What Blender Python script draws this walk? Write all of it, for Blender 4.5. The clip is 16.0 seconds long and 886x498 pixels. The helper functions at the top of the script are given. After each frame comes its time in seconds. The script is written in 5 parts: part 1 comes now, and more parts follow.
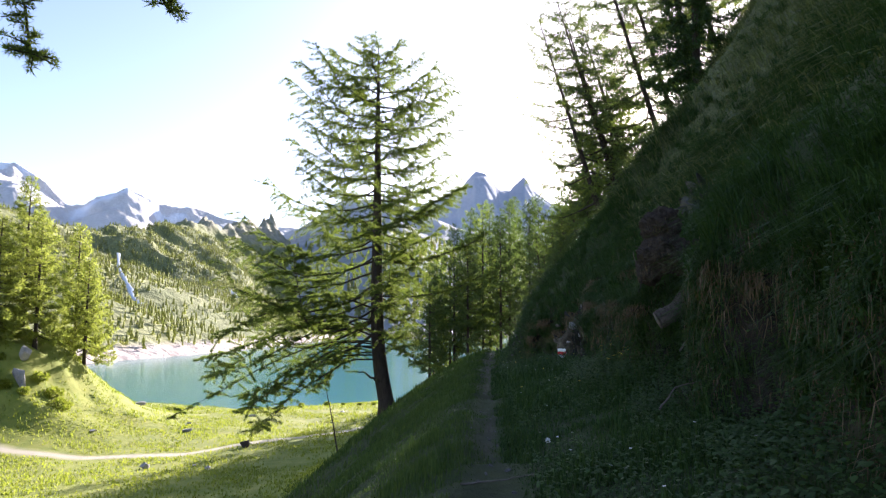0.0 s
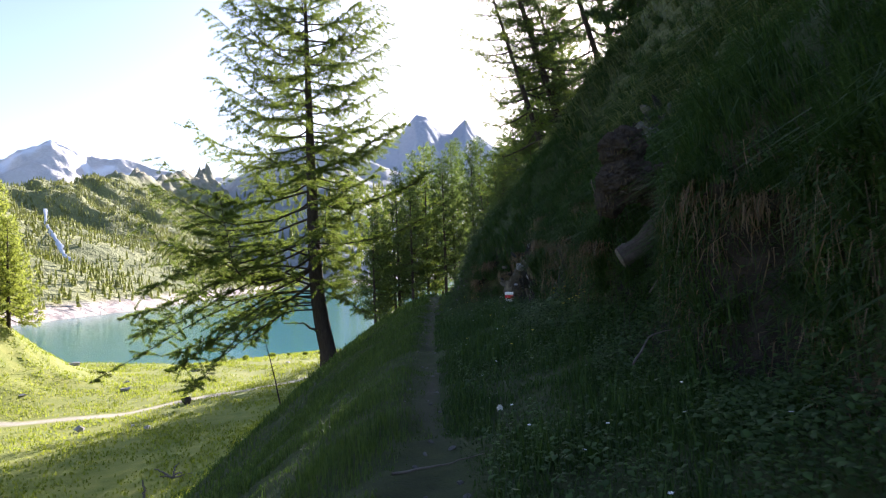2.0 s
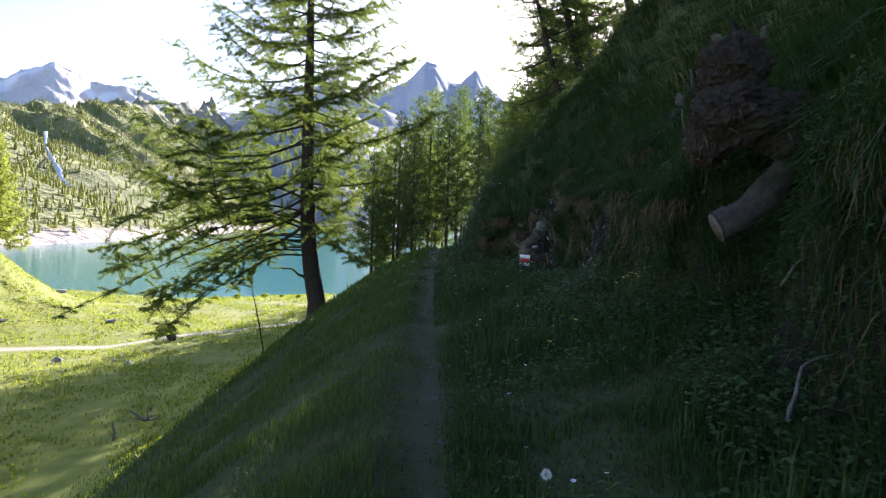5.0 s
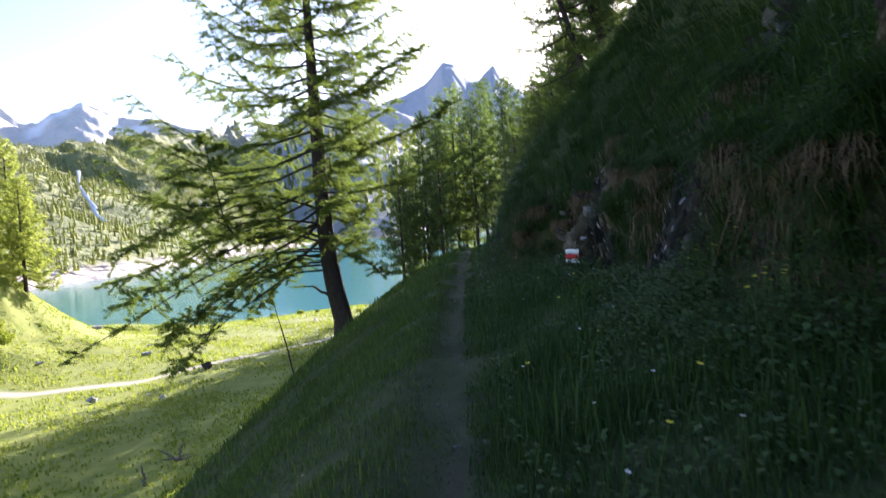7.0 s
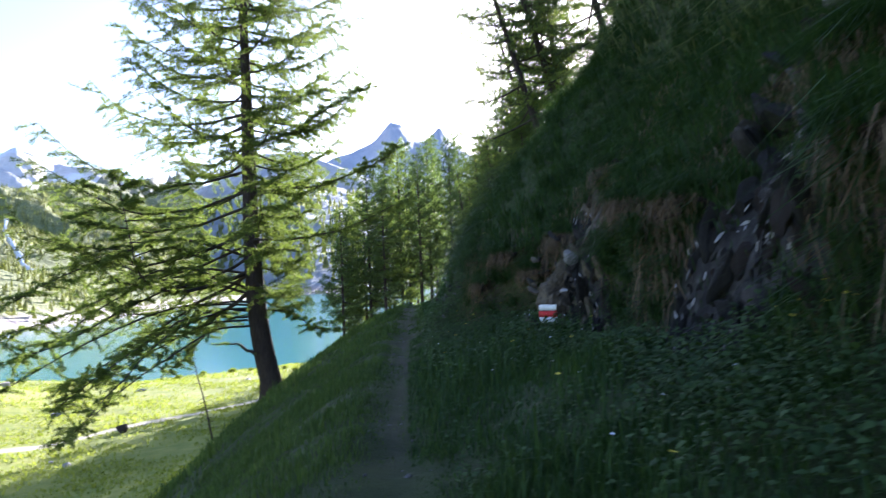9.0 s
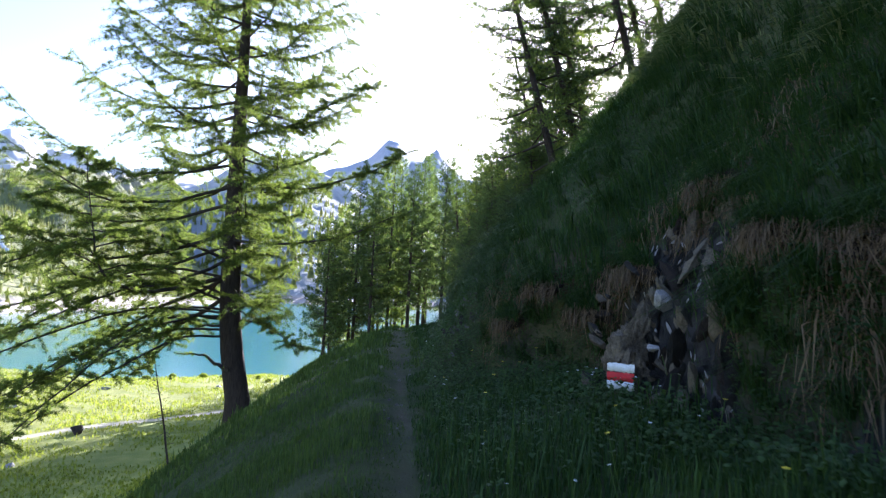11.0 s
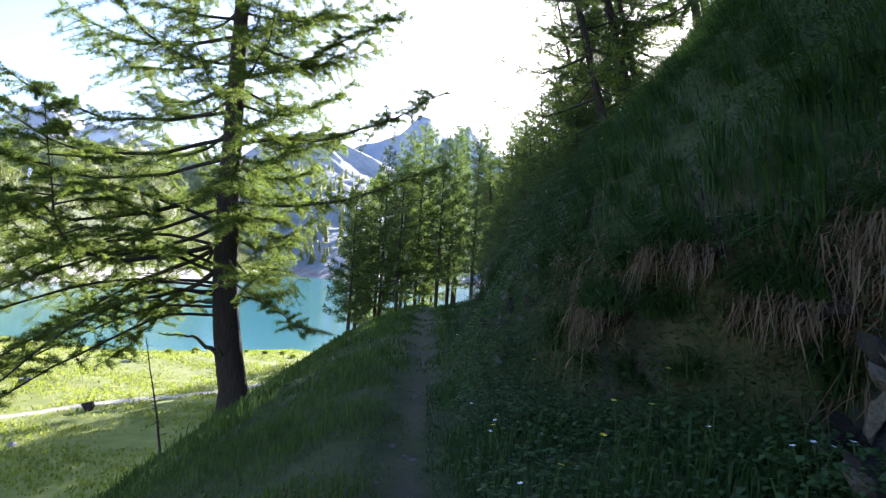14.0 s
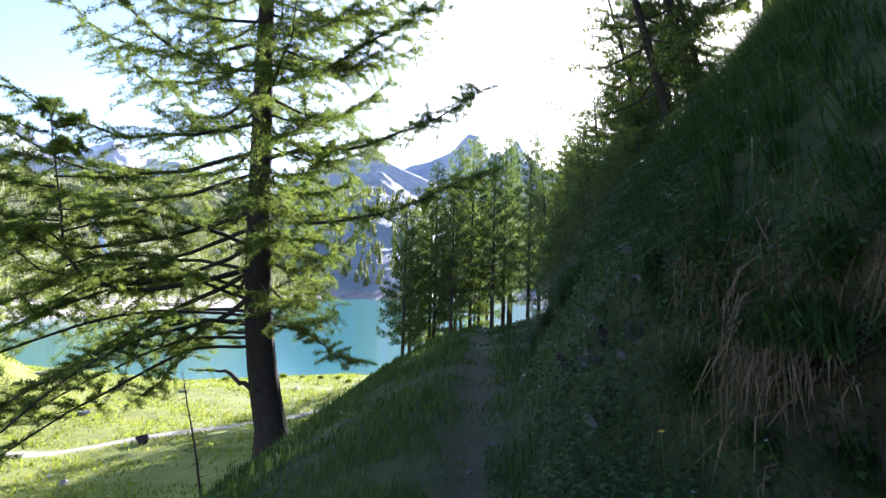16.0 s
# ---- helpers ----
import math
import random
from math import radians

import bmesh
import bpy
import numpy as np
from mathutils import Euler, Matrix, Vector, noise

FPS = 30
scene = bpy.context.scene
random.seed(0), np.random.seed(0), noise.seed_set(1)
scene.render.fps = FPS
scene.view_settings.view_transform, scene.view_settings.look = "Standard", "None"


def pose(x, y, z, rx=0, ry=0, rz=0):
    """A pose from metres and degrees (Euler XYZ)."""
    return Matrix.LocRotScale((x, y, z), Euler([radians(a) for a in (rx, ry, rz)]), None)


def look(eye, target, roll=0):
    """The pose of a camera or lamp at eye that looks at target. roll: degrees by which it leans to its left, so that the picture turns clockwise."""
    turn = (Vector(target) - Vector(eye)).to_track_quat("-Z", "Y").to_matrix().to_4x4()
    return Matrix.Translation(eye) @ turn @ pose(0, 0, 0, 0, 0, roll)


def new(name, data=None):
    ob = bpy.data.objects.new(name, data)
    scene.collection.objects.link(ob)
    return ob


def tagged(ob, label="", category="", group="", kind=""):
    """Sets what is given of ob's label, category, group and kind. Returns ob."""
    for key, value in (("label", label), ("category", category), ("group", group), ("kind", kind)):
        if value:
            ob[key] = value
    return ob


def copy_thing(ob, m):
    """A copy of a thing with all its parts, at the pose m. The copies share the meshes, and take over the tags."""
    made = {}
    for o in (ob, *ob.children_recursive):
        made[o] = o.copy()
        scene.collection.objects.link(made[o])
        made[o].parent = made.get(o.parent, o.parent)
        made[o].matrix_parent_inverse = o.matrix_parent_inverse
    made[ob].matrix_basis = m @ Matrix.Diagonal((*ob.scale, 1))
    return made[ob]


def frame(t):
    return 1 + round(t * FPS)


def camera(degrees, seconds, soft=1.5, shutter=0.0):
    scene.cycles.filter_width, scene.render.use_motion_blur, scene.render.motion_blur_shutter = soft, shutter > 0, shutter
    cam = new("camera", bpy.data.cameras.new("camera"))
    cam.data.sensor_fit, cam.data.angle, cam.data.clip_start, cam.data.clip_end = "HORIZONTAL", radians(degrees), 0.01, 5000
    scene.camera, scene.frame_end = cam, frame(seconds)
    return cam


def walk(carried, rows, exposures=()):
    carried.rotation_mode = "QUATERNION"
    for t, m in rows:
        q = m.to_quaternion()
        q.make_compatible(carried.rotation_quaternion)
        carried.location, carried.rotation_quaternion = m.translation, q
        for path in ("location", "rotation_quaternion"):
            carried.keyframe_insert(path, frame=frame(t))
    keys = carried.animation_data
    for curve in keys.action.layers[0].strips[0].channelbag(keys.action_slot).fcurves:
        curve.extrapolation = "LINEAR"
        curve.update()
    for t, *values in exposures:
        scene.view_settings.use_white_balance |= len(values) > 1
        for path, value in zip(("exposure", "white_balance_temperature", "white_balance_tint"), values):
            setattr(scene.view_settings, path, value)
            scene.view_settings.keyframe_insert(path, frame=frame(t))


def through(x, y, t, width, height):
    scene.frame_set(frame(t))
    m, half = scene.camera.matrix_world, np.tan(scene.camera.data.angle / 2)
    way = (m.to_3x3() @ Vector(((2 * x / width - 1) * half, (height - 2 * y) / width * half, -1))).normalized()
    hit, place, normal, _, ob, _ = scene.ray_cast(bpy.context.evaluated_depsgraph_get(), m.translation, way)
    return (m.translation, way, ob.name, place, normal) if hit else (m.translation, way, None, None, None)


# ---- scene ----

cam = camera(65.0, 16.0, soft=1.2, shutter=0.35)
PATH = [
    (0, (1.12, -0.957, 1.601), (1.077, 1.031, 1.82), 0.1),
    (0.5, (1.128, -0.741, 1.652), (1.119, 1.253, 1.808), -0.7),
    (1, (1.124, -0.374, 1.663), (1.12, 1.623, 1.775), -0.8),
    (1.5, (1.181, 0.024, 1.631), (1.189, 2.023, 1.691), -0.7),
    (2, (1.279, 0.554, 1.618), (1.394, 2.55, 1.676), -2.1),
    (2.5, (1.299, 1.036, 1.723), (1.405, 3.033, 1.694), -1.9),
    (3, (1.299, 1.381, 1.758), (1.381, 3.379, 1.703), -0.2),
    (3.5, (1.286, 1.822, 1.712), (1.357, 3.819, 1.624), 0.4),
    (4, (1.301, 2.33, 1.694), (1.305, 4.33, 1.67), 1.4),
    (4.5, (1.285, 2.745, 1.647), (1.355, 4.744, 1.61), 3.0),
    (4.7, (1.291, 2.893, 1.663), (1.385, 4.89, 1.607), 2.8),
    (6.8, (1.57, 5.555, 1.624), (1.613, 7.55, 1.487), -4.2),
    (7, (1.59, 5.804, 1.614), (1.608, 7.802, 1.533), -3.8),
    (7.5, (1.596, 6.489, 1.462), (1.649, 8.488, 1.474), 2.2),
    (8, (1.715, 7.277, 1.46), (1.783, 9.275, 1.429), 2.2),
    (8.5, (1.682, 7.811, 1.545), (1.914, 9.795, 1.651), -0.5),
    (9, (1.637, 8.24, 1.439), (1.825, 10.23, 1.517), -2.4),
    (9.2, (1.577, 8.507, 1.415), (1.707, 10.502, 1.369), -4.0),
    (11.3, (1.412, 11.17, 1.537), (1.639, 13.149, 1.724), 3.2),
    (11.5, (1.444, 11.411, 1.531), (1.67, 13.387, 1.737), 2.7),
    (12, (1.471, 12.141, 1.412), (1.669, 14.129, 1.513), -0.4),
    (12.5, (1.574, 13.008, 1.532), (1.604, 15.008, 1.559), -1.8),
    (13, (1.517, 13.402, 1.476), (1.499, 15.395, 1.639), 2.7),
    (13.5, (1.623, 14.078, 1.431), (1.687, 16.075, 1.533), 3.8),
    (14, (1.755, 14.793, 1.492), (1.896, 16.787, 1.561), 3.8),
    (14.5, (1.751, 15.157, 1.512), (1.979, 17.136, 1.696), 1.2),
    (15, (1.812, 15.738, 1.468), (1.995, 17.73, 1.475), -2.5),
    (15.5, (1.909, 16.609, 1.526), (1.916, 18.609, 1.538), -2.6),
    (16, (1.888, 17.065, 1.512), (1.874, 19.062, 1.625), 1.6),
]
walk(cam, [(t, look(eye, target, roll)) for t, eye, target, roll in PATH],
     exposures=[(t, e, w, 23) for t, e, w in ((0, 2.1, 6240), (2.5, 2.0, 6190), (4.5, 2.1, 6090), (7, 2.25, 5990), (9, 2.5, 5590), (12, 2.4, 5570), (16, 2.38, 5610))])

# ---------------------------------------------------------------- world, sun, exposure
SUN_AZ, SUN_EL = 19.3, 18.0           # degrees east of +y, degrees up
world = bpy.data.worlds.new("sky")
scene.world = world
world.use_nodes = True
sky = world.node_tree.nodes.new("ShaderNodeTexSky")
sky.sky_type, sky.sun_disc = "NISHITA", False
sky.sun_elevation, sky.sun_rotation = radians(SUN_EL), radians(SUN_AZ)
sky.altitude, sky.air_density, sky.dust_density, sky.ozone_density = 1800, 1.0, 3.0, 1.0
back = world.node_tree.nodes["Background"]
world.node_tree.links.new(sky.outputs[0], back.inputs[0])
back.inputs[1].default_value = 0.073
sun = new("sun", bpy.data.lights.new("sun", "SUN"))
sun.data.energy, sun.data.angle, sun.data.color = 4.5, radians(0.5), (1.0, 0.95, 0.86)
ce, se = math.cos(radians(SUN_EL)), math.sin(radians(SUN_EL))
SUN_DIR = Vector((math.sin(radians(SUN_AZ)) * ce, math.cos(radians(SUN_AZ)) * ce, se))
sun.matrix_world = look(SUN_DIR * 300, (0, 0, 0))
rng = np.random.default_rng(7)


# ---------------------------------------------------------------- material helpers
def material(name, rough=0.8):
    m = bpy.data.materials.new(name)
    m.use_nodes = True
    b = m.node_tree.nodes["Principled BSDF"]
    b.inputs["Roughness"].default_value = rough
    b.inputs["Specular IOR Level"].default_value = 0.25
    return m, m.node_tree, b


def node(tree, kind, **sets):
    n = tree.nodes.new(kind)
    for k, v in sets.items():
        if k in n.inputs:
            n.inputs[k].default_value = v
    return n


def noise_tex(tree, scale, detail=6.0, rough=0.6, coord=None, distortion=0.0):
    n = node(tree, "ShaderNodeTexNoise", Scale=scale, Detail=detail, Roughness=rough, Distortion=distortion)
    if coord is None:
        coord = node(tree, "ShaderNodeNewGeometry").outputs["Position"]
    tree.links.new(coord, n.inputs["Vector"])
    return n


def ramp(tree, fac, stops):
    r = tree.nodes.new("ShaderNodeValToRGB")
    while len(r.color_ramp.elements) < len(stops):
        r.color_ramp.elements.new(0.5)
    for e, (p, c) in zip(r.color_ramp.elements, stops):
        e.position, e.color = p, (*c, 1)
    tree.links.new(fac, r.inputs[0])
    return r.outputs[0]


def mix(tree, fac, a, b, mode="MIX"):
    n = tree.nodes.new("ShaderNodeMix")
    n.data_type, n.blend_type = "RGBA", mode
    for sock, v in ((n.inputs[0], fac), (n.inputs[6], a), (n.inputs[7], b)):
        if isinstance(v, (int, float)):
            sock.default_value = v
        elif isinstance(v, tuple):
            sock.default_value = (*v, 1)
        else:
            tree.links.new(v, sock)
    return n.outputs[2]


def attr(tree, name):
    n = tree.nodes.new("ShaderNodeAttribute")
    n.attribute_name = name
    return n.outputs["Fac"]


def bump(tree, bsdf, height, strength=0.5, dist=0.05):
    b = node(tree, "ShaderNodeBump", Strength=strength, Distance=dist)
    tree.links.new(height, b.inputs["Height"])
    tree.links.new(b.outputs[0], bsdf.inputs["Normal"])


def simple(name, a, b, scale, rough=0.85, bump_strength=0.4, bump_dist=0.02, stretch=None):
    """Two tones mixed by a coarse and a fine noise, with relief."""
    m, t, p = material(name, rough)
    coord = None
    if stretch:
        mp = node(t, "ShaderNodeMapping", Scale=stretch)
        t.links.new(node(t, "ShaderNodeTexCoord").outputs["Object"], mp.inputs["Vector"])
        coord = mp.outputs[0]
    n1, n2 = noise_tex(t, scale, coord=coord), noise_tex(t, scale * 7, coord=coord)
    col = ramp(t, n1.outputs[0], [(0.3, a), (0.7, b)])
    col = mix(t, 0.35, col, ramp(t, n2.outputs[0], [(0.3, tuple(v * 0.55 for v in a)), (0.7, tuple(min(1, v * 1.3) for v in b))]))
    t.links.new(col, p.inputs["Base Color"])
    bump(t, p, n2.outputs[0], bump_strength, bump_dist)
    return m


def leafy(name, a, b, through=0.5, rough=0.6, scale=0.6):
    """Leaf, blade or needle: diffuse and gloss with light coming through; tone varies leaf by leaf."""
    m, t, p = material(name, rough)
    geo = node(t, "ShaderNodeNewGeometry")
    n = noise_tex(t, scale, 3)
    fac = t.nodes.new("ShaderNodeMath")
    fac.operation = "MULTIPLY_ADD"
    t.links.new(geo.outputs["Random Per Island"], fac.inputs[0])
    fac.inputs[1].default_value = 0.6
    half = t.nodes.new("ShaderNodeMath")
    half.operation = "MULTIPLY"
    half.inputs[1].default_value = 0.4
    t.links.new(n.outputs[0], half.inputs[0])
    t.links.new(half.outputs[0], fac.inputs[2])
    col = ramp(t, fac.outputs[0], [(0.15, a), (0.85, b)])
    t.links.new(col, p.inputs["Base Color"])
    tr = node(t, "ShaderNodeBsdfTranslucent")
    t.links.new(mix(t, 0.4, col, (0.9, 1.0, 0.25), "SOFT_LIGHT"), tr.inputs["Color"])
    sh = t.nodes.new("ShaderNodeMixShader")
    sh.inputs[0].default_value = through
    t.links.new(p.outputs[0], sh.inputs[1])
    t.links.new(tr.outputs[0], sh.inputs[2])
    t.links.new(sh.outputs[0], t.nodes["Material Output"].inputs["Surface"])
    return m


# ---------------------------------------------------------------- mesh helpers
def mesh_from(name, verts, faces, mat, smooth=False):
    """A mesh from arrays: verts (n, 3), faces (m, 3) or (m, 4)."""
    verts, faces = np.asarray(verts, np.float32), np.asarray(faces, np.int32)
    me = bpy.data.meshes.new(name)
    k = faces.shape[1]
    me.vertices.add(len(verts))
    me.vertices.foreach_set("co", verts.ravel())
    me.loops.add(faces.size)
    me.loops.foreach_set("vertex_index", faces.ravel())
    me.polygons.add(len(faces))
    me.polygons.foreach_set("loop_start", np.arange(0, faces.size, k, dtype=np.int32))
    me.polygons.foreach_set("loop_total", np.full(len(faces), k, np.int32))
    if smooth:
        me.polygons.foreach_set("use_smooth", np.ones(len(faces), bool))
    me.update()
    me.validate()
    if mat:
        me.materials.append(mat)
    return me


def link(name, me, parent=None, label=""):
    ob = new(name, me)
    if parent:
        ob.parent = parent
    if label:
        tagged(ob, label)
    return ob


def tube(points, radii, sides=6):
    """A tapered tube along a line of points: verts and triangles, capped."""
    p, r = np.asarray(points, float), np.asarray(radii, float)
    t = np.gradient(p, axis=0)
    t /= np.linalg.norm(t, axis=1)[:, None] + 1e-9
    ref = np.where(np.abs(t[:, 2:3]) > 0.9, (1.0, 0, 0), (0, 0, 1.0))
    a = np.cross(t, ref)
    a /= np.linalg.norm(a, axis=1)[:, None] + 1e-9
    b = np.cross(t, a)
    ang = np.linspace(0, 2 * np.pi, sides, endpoint=False)
    ring = (a[:, None] * np.cos(ang)[None, :, None] + b[:, None] * np.sin(ang)[None, :, None]) * r[:, None, None] + p[:, None]
    v = ring.reshape(-1, 3)
    i, j = np.meshgrid(np.arange(len(p) - 1), np.arange(sides), indexing="ij")
    q = np.stack([i * sides + j, i * sides + (j + 1) % sides, (i + 1) * sides + (j + 1) % sides, (i + 1) * sides + j], -1).reshape(-1, 4)
    f = np.concatenate([q[:, [0, 1, 2]], q[:, [0, 2, 3]]])
    caps = []
    for base, centre in ((0, p[0]), ((len(p) - 1) * sides, p[-1])):
        v = np.vstack([v, centre])
        caps += [(base + k, base + (k + 1) % sides, len(v) - 1) for k in range(sides)]
    return v, np.vstack([f, np.array(caps)])


class Pile:
    """Gathers pieces into one mesh."""
    def __init__(self):
        self.v, self.f, self.n = [], [], 0

    def add(self, v, f):
        self.v.append(np.asarray(v))
        self.f.append(np.asarray(f) + self.n)
        self.n += len(v)

    def mesh(self, name, mat, smooth=False):
        return mesh_from(name, np.vstack(self.v), np.vstack(self.f), mat, smooth)


def tufts(pos, ways, size, k, r, spread=0.9, width=0.16):
    """Needle bunches: k thin triangles from each place, fanned round its way."""
    n = len(pos)
    d = np.repeat(ways, k, 0) + r.normal(0, spread, (n * k, 3))
    d /= np.linalg.norm(d, axis=1)[:, None] + 1e-9
    s = np.repeat(size, k)[:, None] * r.uniform(0.7, 1.2, (n * k, 1))
    p = np.repeat(pos, k, 0)
    side = np.cross(d, r.normal(0, 1, (n * k, 3)))
    side /= np.linalg.norm(side, axis=1)[:, None] + 1e-9
    w = side * s * width
    v = np.stack([p - w * 0.5 + d * s * 0.25, p + w * 0.5 + d * s * 0.25, p + d * s], 1).reshape(-1, 3)
    return v, np.arange(n * k * 3).reshape(-1, 3)


def blades(pos, height, r, lean=0.5, width=0.012, way=None):
    """Grass blades: bent, tapered strips of three triangles."""
    n = len(pos)
    a = r.uniform(0, 2 * np.pi, n)
    out = np.stack([np.cos(a), np.sin(a), np.zeros(n)], 1)
    if way is not None:
        out = out * 0.5 + way
    up = np.array([0, 0, 1.0])
    side = np.stack([-np.sin(a), np.cos(a), np.zeros(n)], 1) * (width * r.uniform(0.6, 1.4, n))[:, None]
    ln = (lean * r.uniform(0.2, 1.3, n))[:, None]
    h = np.asarray(height)[:, None]
    mid = pos + up * h * 0.6 + out * h * ln * 0.3
    tip = pos + up * h * (1 - 0.35 * ln) + out * h * ln
    v = np.stack([pos - side, pos + side, mid - side * 0.7, mid + side * 0.7, tip], 1).reshape(-1, 3)
    b = np.arange(n)[:, None] * 5
    f = np.concatenate([b + np.array([[0, 1, 3]]), b + np.array([[0, 3, 2]]), b + np.array([[2, 3, 4]])])
    return v, f


# value noise on arrays, for the lie of the land
GRID = np.random.default_rng(11).uniform(-1, 1, (64, 64))


def wave(x, y):
    xi, yi = np.floor(x).astype(int), np.floor(y).astype(int)
    fx, fy = x - xi, y - yi
    fx, fy = fx * fx * (3 - 2 * fx), fy * fy * (3 - 2 * fy)
    g = lambda i, j: GRID[i % 64, j % 64]
    return (g(xi, yi) * (1 - fx) + g(xi + 1, yi) * fx) * (1 - fy) + (g(xi, yi + 1) * (1 - fx) + g(xi + 1, yi + 1) * fx) * fy


def fractal(x, y, octaves=4, gain=0.5):
    s, a = 0, 1.0
    for o in range(octaves):
        s = s + a * wave(x * 2 ** o + 17.3 * o, y * 2 ** o + 5.1 * o)
        a *= gain
    return s


def step(a, b, x):
    """0 at a, 1 at b, smooth between."""
    t = np.clip((x - a) / (b - a), 0, 1)
    return t * t * (3 - 2 * t)


# ---------------------------------------------------------------- the lie of the land
LAKE_Z = -11.0


def path_x(y):
    return np.interp(y, [-60, 0, 6, 12, 17, 21, 24, 30, 40, 50, 70, 100, 150, 300], [0.8, 1.25, 1.47, 1.66, 1.85, 2.05, 2.2, 2.5, 3.05, 4.05, 6.5, 10.5, 20, 60])


def path_z(y):
    return np.interp(y, [-60, 0, 6, 17, 24, 30, 40, 46, 60, 80, 100, 150, 300], [0.0, 0.12, 0.15, 0.16, 0.18, 0.17, 0.1, -0.05, -1.0, -2.8, -4.2, -6, -8])


def foot_at(y):
    """How far from the path the broken face of the bank begins, with two hollows in it."""
    hollow = 0.42 * np.exp(-((y - 8.55) / 0.85) ** 2) + 0.3 * np.exp(-((y - 5.2) / 0.55) ** 2) + 0.15 * np.exp(-((y - 14.2) / 1.4) ** 2)
    return 2.05 + 0.18 * wave(y / 2.3, y * 0 + 7.7) + 0.10 * wave(y / 0.8, y * 0 + 1.7) + hollow - 1.0 * step(17.5, 21.5, y)


def bare(d, y):
    """Where the bank is broken open to rock: 1 inside, 0 on the turf."""
    top = 1.3 * np.exp(-((y - 12.9) / 1.3) ** 4) + 0.85 * np.exp(-((y - 16.9) / 1.25) ** 4)
    top = top * (1 + 0.45 * wave(y / 0.55, y * 0 + 5.5))
    u = d - foot_at(y) + 0.12 * wave(y / 0.3, d / 0.3)
    return step(-0.15, 0.02, u - 0.4 * step(13.4, 11.8, y)) * (1 - step(top - 0.1, top + 0.1, u)) * (top > 0.15)


def land(x, y, fine=True):
    """Height of the ground, and how far the bank leans out there."""
    d, pz = x - path_x(y), path_z(y)
    left = np.maximum(-d - 0.3, 0)
    grade = np.interp(y, [0, 20, 27, 36, 46, 100, 160], [0.90, 0.88, 1.04, 1.07, 0.92, 0.56, 0.36])
    low = pz - grade * (left ** 2 / (left + np.interp(y, [20, 27], [1.2, 4.0]))) - 0.1 * np.minimum(left, 1.0)
    meadow = np.interp(y, [-60, 20, 45, 63, 85, 112, 140], [-8.2, -8.6, -9.4, -10.1, -10.6, -11.0, -13]) + 0.35 * wave(x / 14, y / 14) + 0.12 * wave(x / 4, y / 4)
    knoll = 12.5 * np.exp(-(((x + 56) / 15) ** 2 + ((y - 79) / 16) ** 2) ** 1.3) * (1 + 0.16 * fractal(x / 5, y / 5, 3))
    meadow = meadow + knoll
    k = 1.1
    left_z = np.logaddexp(low / k, (meadow) / k) * k
    # right of the path: verge, broken rock face, steep grass
    face = 0.65 + 0.35 * wave(y / 3.1 + 9, y * 0 + 2.5)
    foot = foot_at(y)
    rise = np.maximum(d - 0.35, 0)
    verge = 0.29 * np.minimum(rise, foot - 0.35) ** 1.15
    wall = 1.25 * face * step(foot, foot + 0.5, d)
    above = np.maximum(d - foot - 0.3, 0)
    hill = np.interp(above, [0, 14, 40, 90, 300], [0, 21.5, 52, 85, 120]) * np.interp(y, [-20, 30, 45, 80, 160], [1.0, 1.0, 0.99, 1.0, 0.55])
    closing = step(20.5, 23.0, y)     # further on the bank rises as one slope, and draws back from the path
    gap = np.interp(y, [24, 32, 40, 60], [0, 0.9, 1.8, 2.2])
    over, near_side = rise - gap, 1 - step(24, 32, y)
    steep = 0.2 * np.minimum(rise, gap) + (np.interp(over, [0, 1.0, 2.2, 12, 40, 90, 300], [0, 1.8, 3.4, 14.6, 46, 80, 116]) * near_side
                                           + np.interp(over, [0, 1.6, 5, 9.3, 14, 40, 90, 300], [0, 2.8, 6.7, 13.0, 20.0, 50, 83, 118]) * (1 - near_side)) * np.interp(y, [60, 160], [1.0, 0.6])
    right_z = (verge + wall + hill) * (1 - closing) + steep * closing
    rough = fractal(x / 0.7, y / 0.7, 2) * 0.1 * step(2.7, 3.6, d) + fractal(x / 1.7, y / 1.7, 3) * 0.18 * step(0.6, 2.5, d) + fractal(x / 6, y / 6, 2) * 0.5 * step(2.5, 7, d)
    tread = -0.05 * np.exp(-(d / 0.26) ** 2)
    z = np.where(d > 0, pz + right_z, left_z + np.where(d > -6, pz * 0, 0)) + rough + tread
    if fine:
        z = z + 0.03 * fractal(x / 0.5, y / 0.5, 3) * step(-12, -1, d) + 0.02 * wave(x / 0.25, y / 0.25)
    # lake basin to the north
    shore = np.interp(x, [-400, -150, -110, -70, -41, -13, 30, 80, 200], [400, 260, 200, 142, 111, 115, 190, 230, 380])
    basin = step(-6, 26, y - shore)
    z = z * (1 - basin) + (-15) * basin
    lean = -0.55 * step(foot + 0.15, foot + 0.75, d) * (1 - step(foot + 0.75, foot + 2.2, d)) * np.clip(0.6 + 0.8 * wave(y / 1.9 + 3, y * 0 + 4.1), 0, 1) * (1 - np.exp(-((y - 8.55) / 0.8) ** 2)) * (1 - closing)
    return z, lean


def lie(d, y):
    """Places on the ground by their distance beside the path."""
    x = path_x(y) + d
    z, lean = land(x, y)
    return np.stack([x + lean, y, z], 1)


def ground_at(x, y):
    z, _ = land(np.array([float(x)]), np.array([float(y)]))
    return float(z[0])


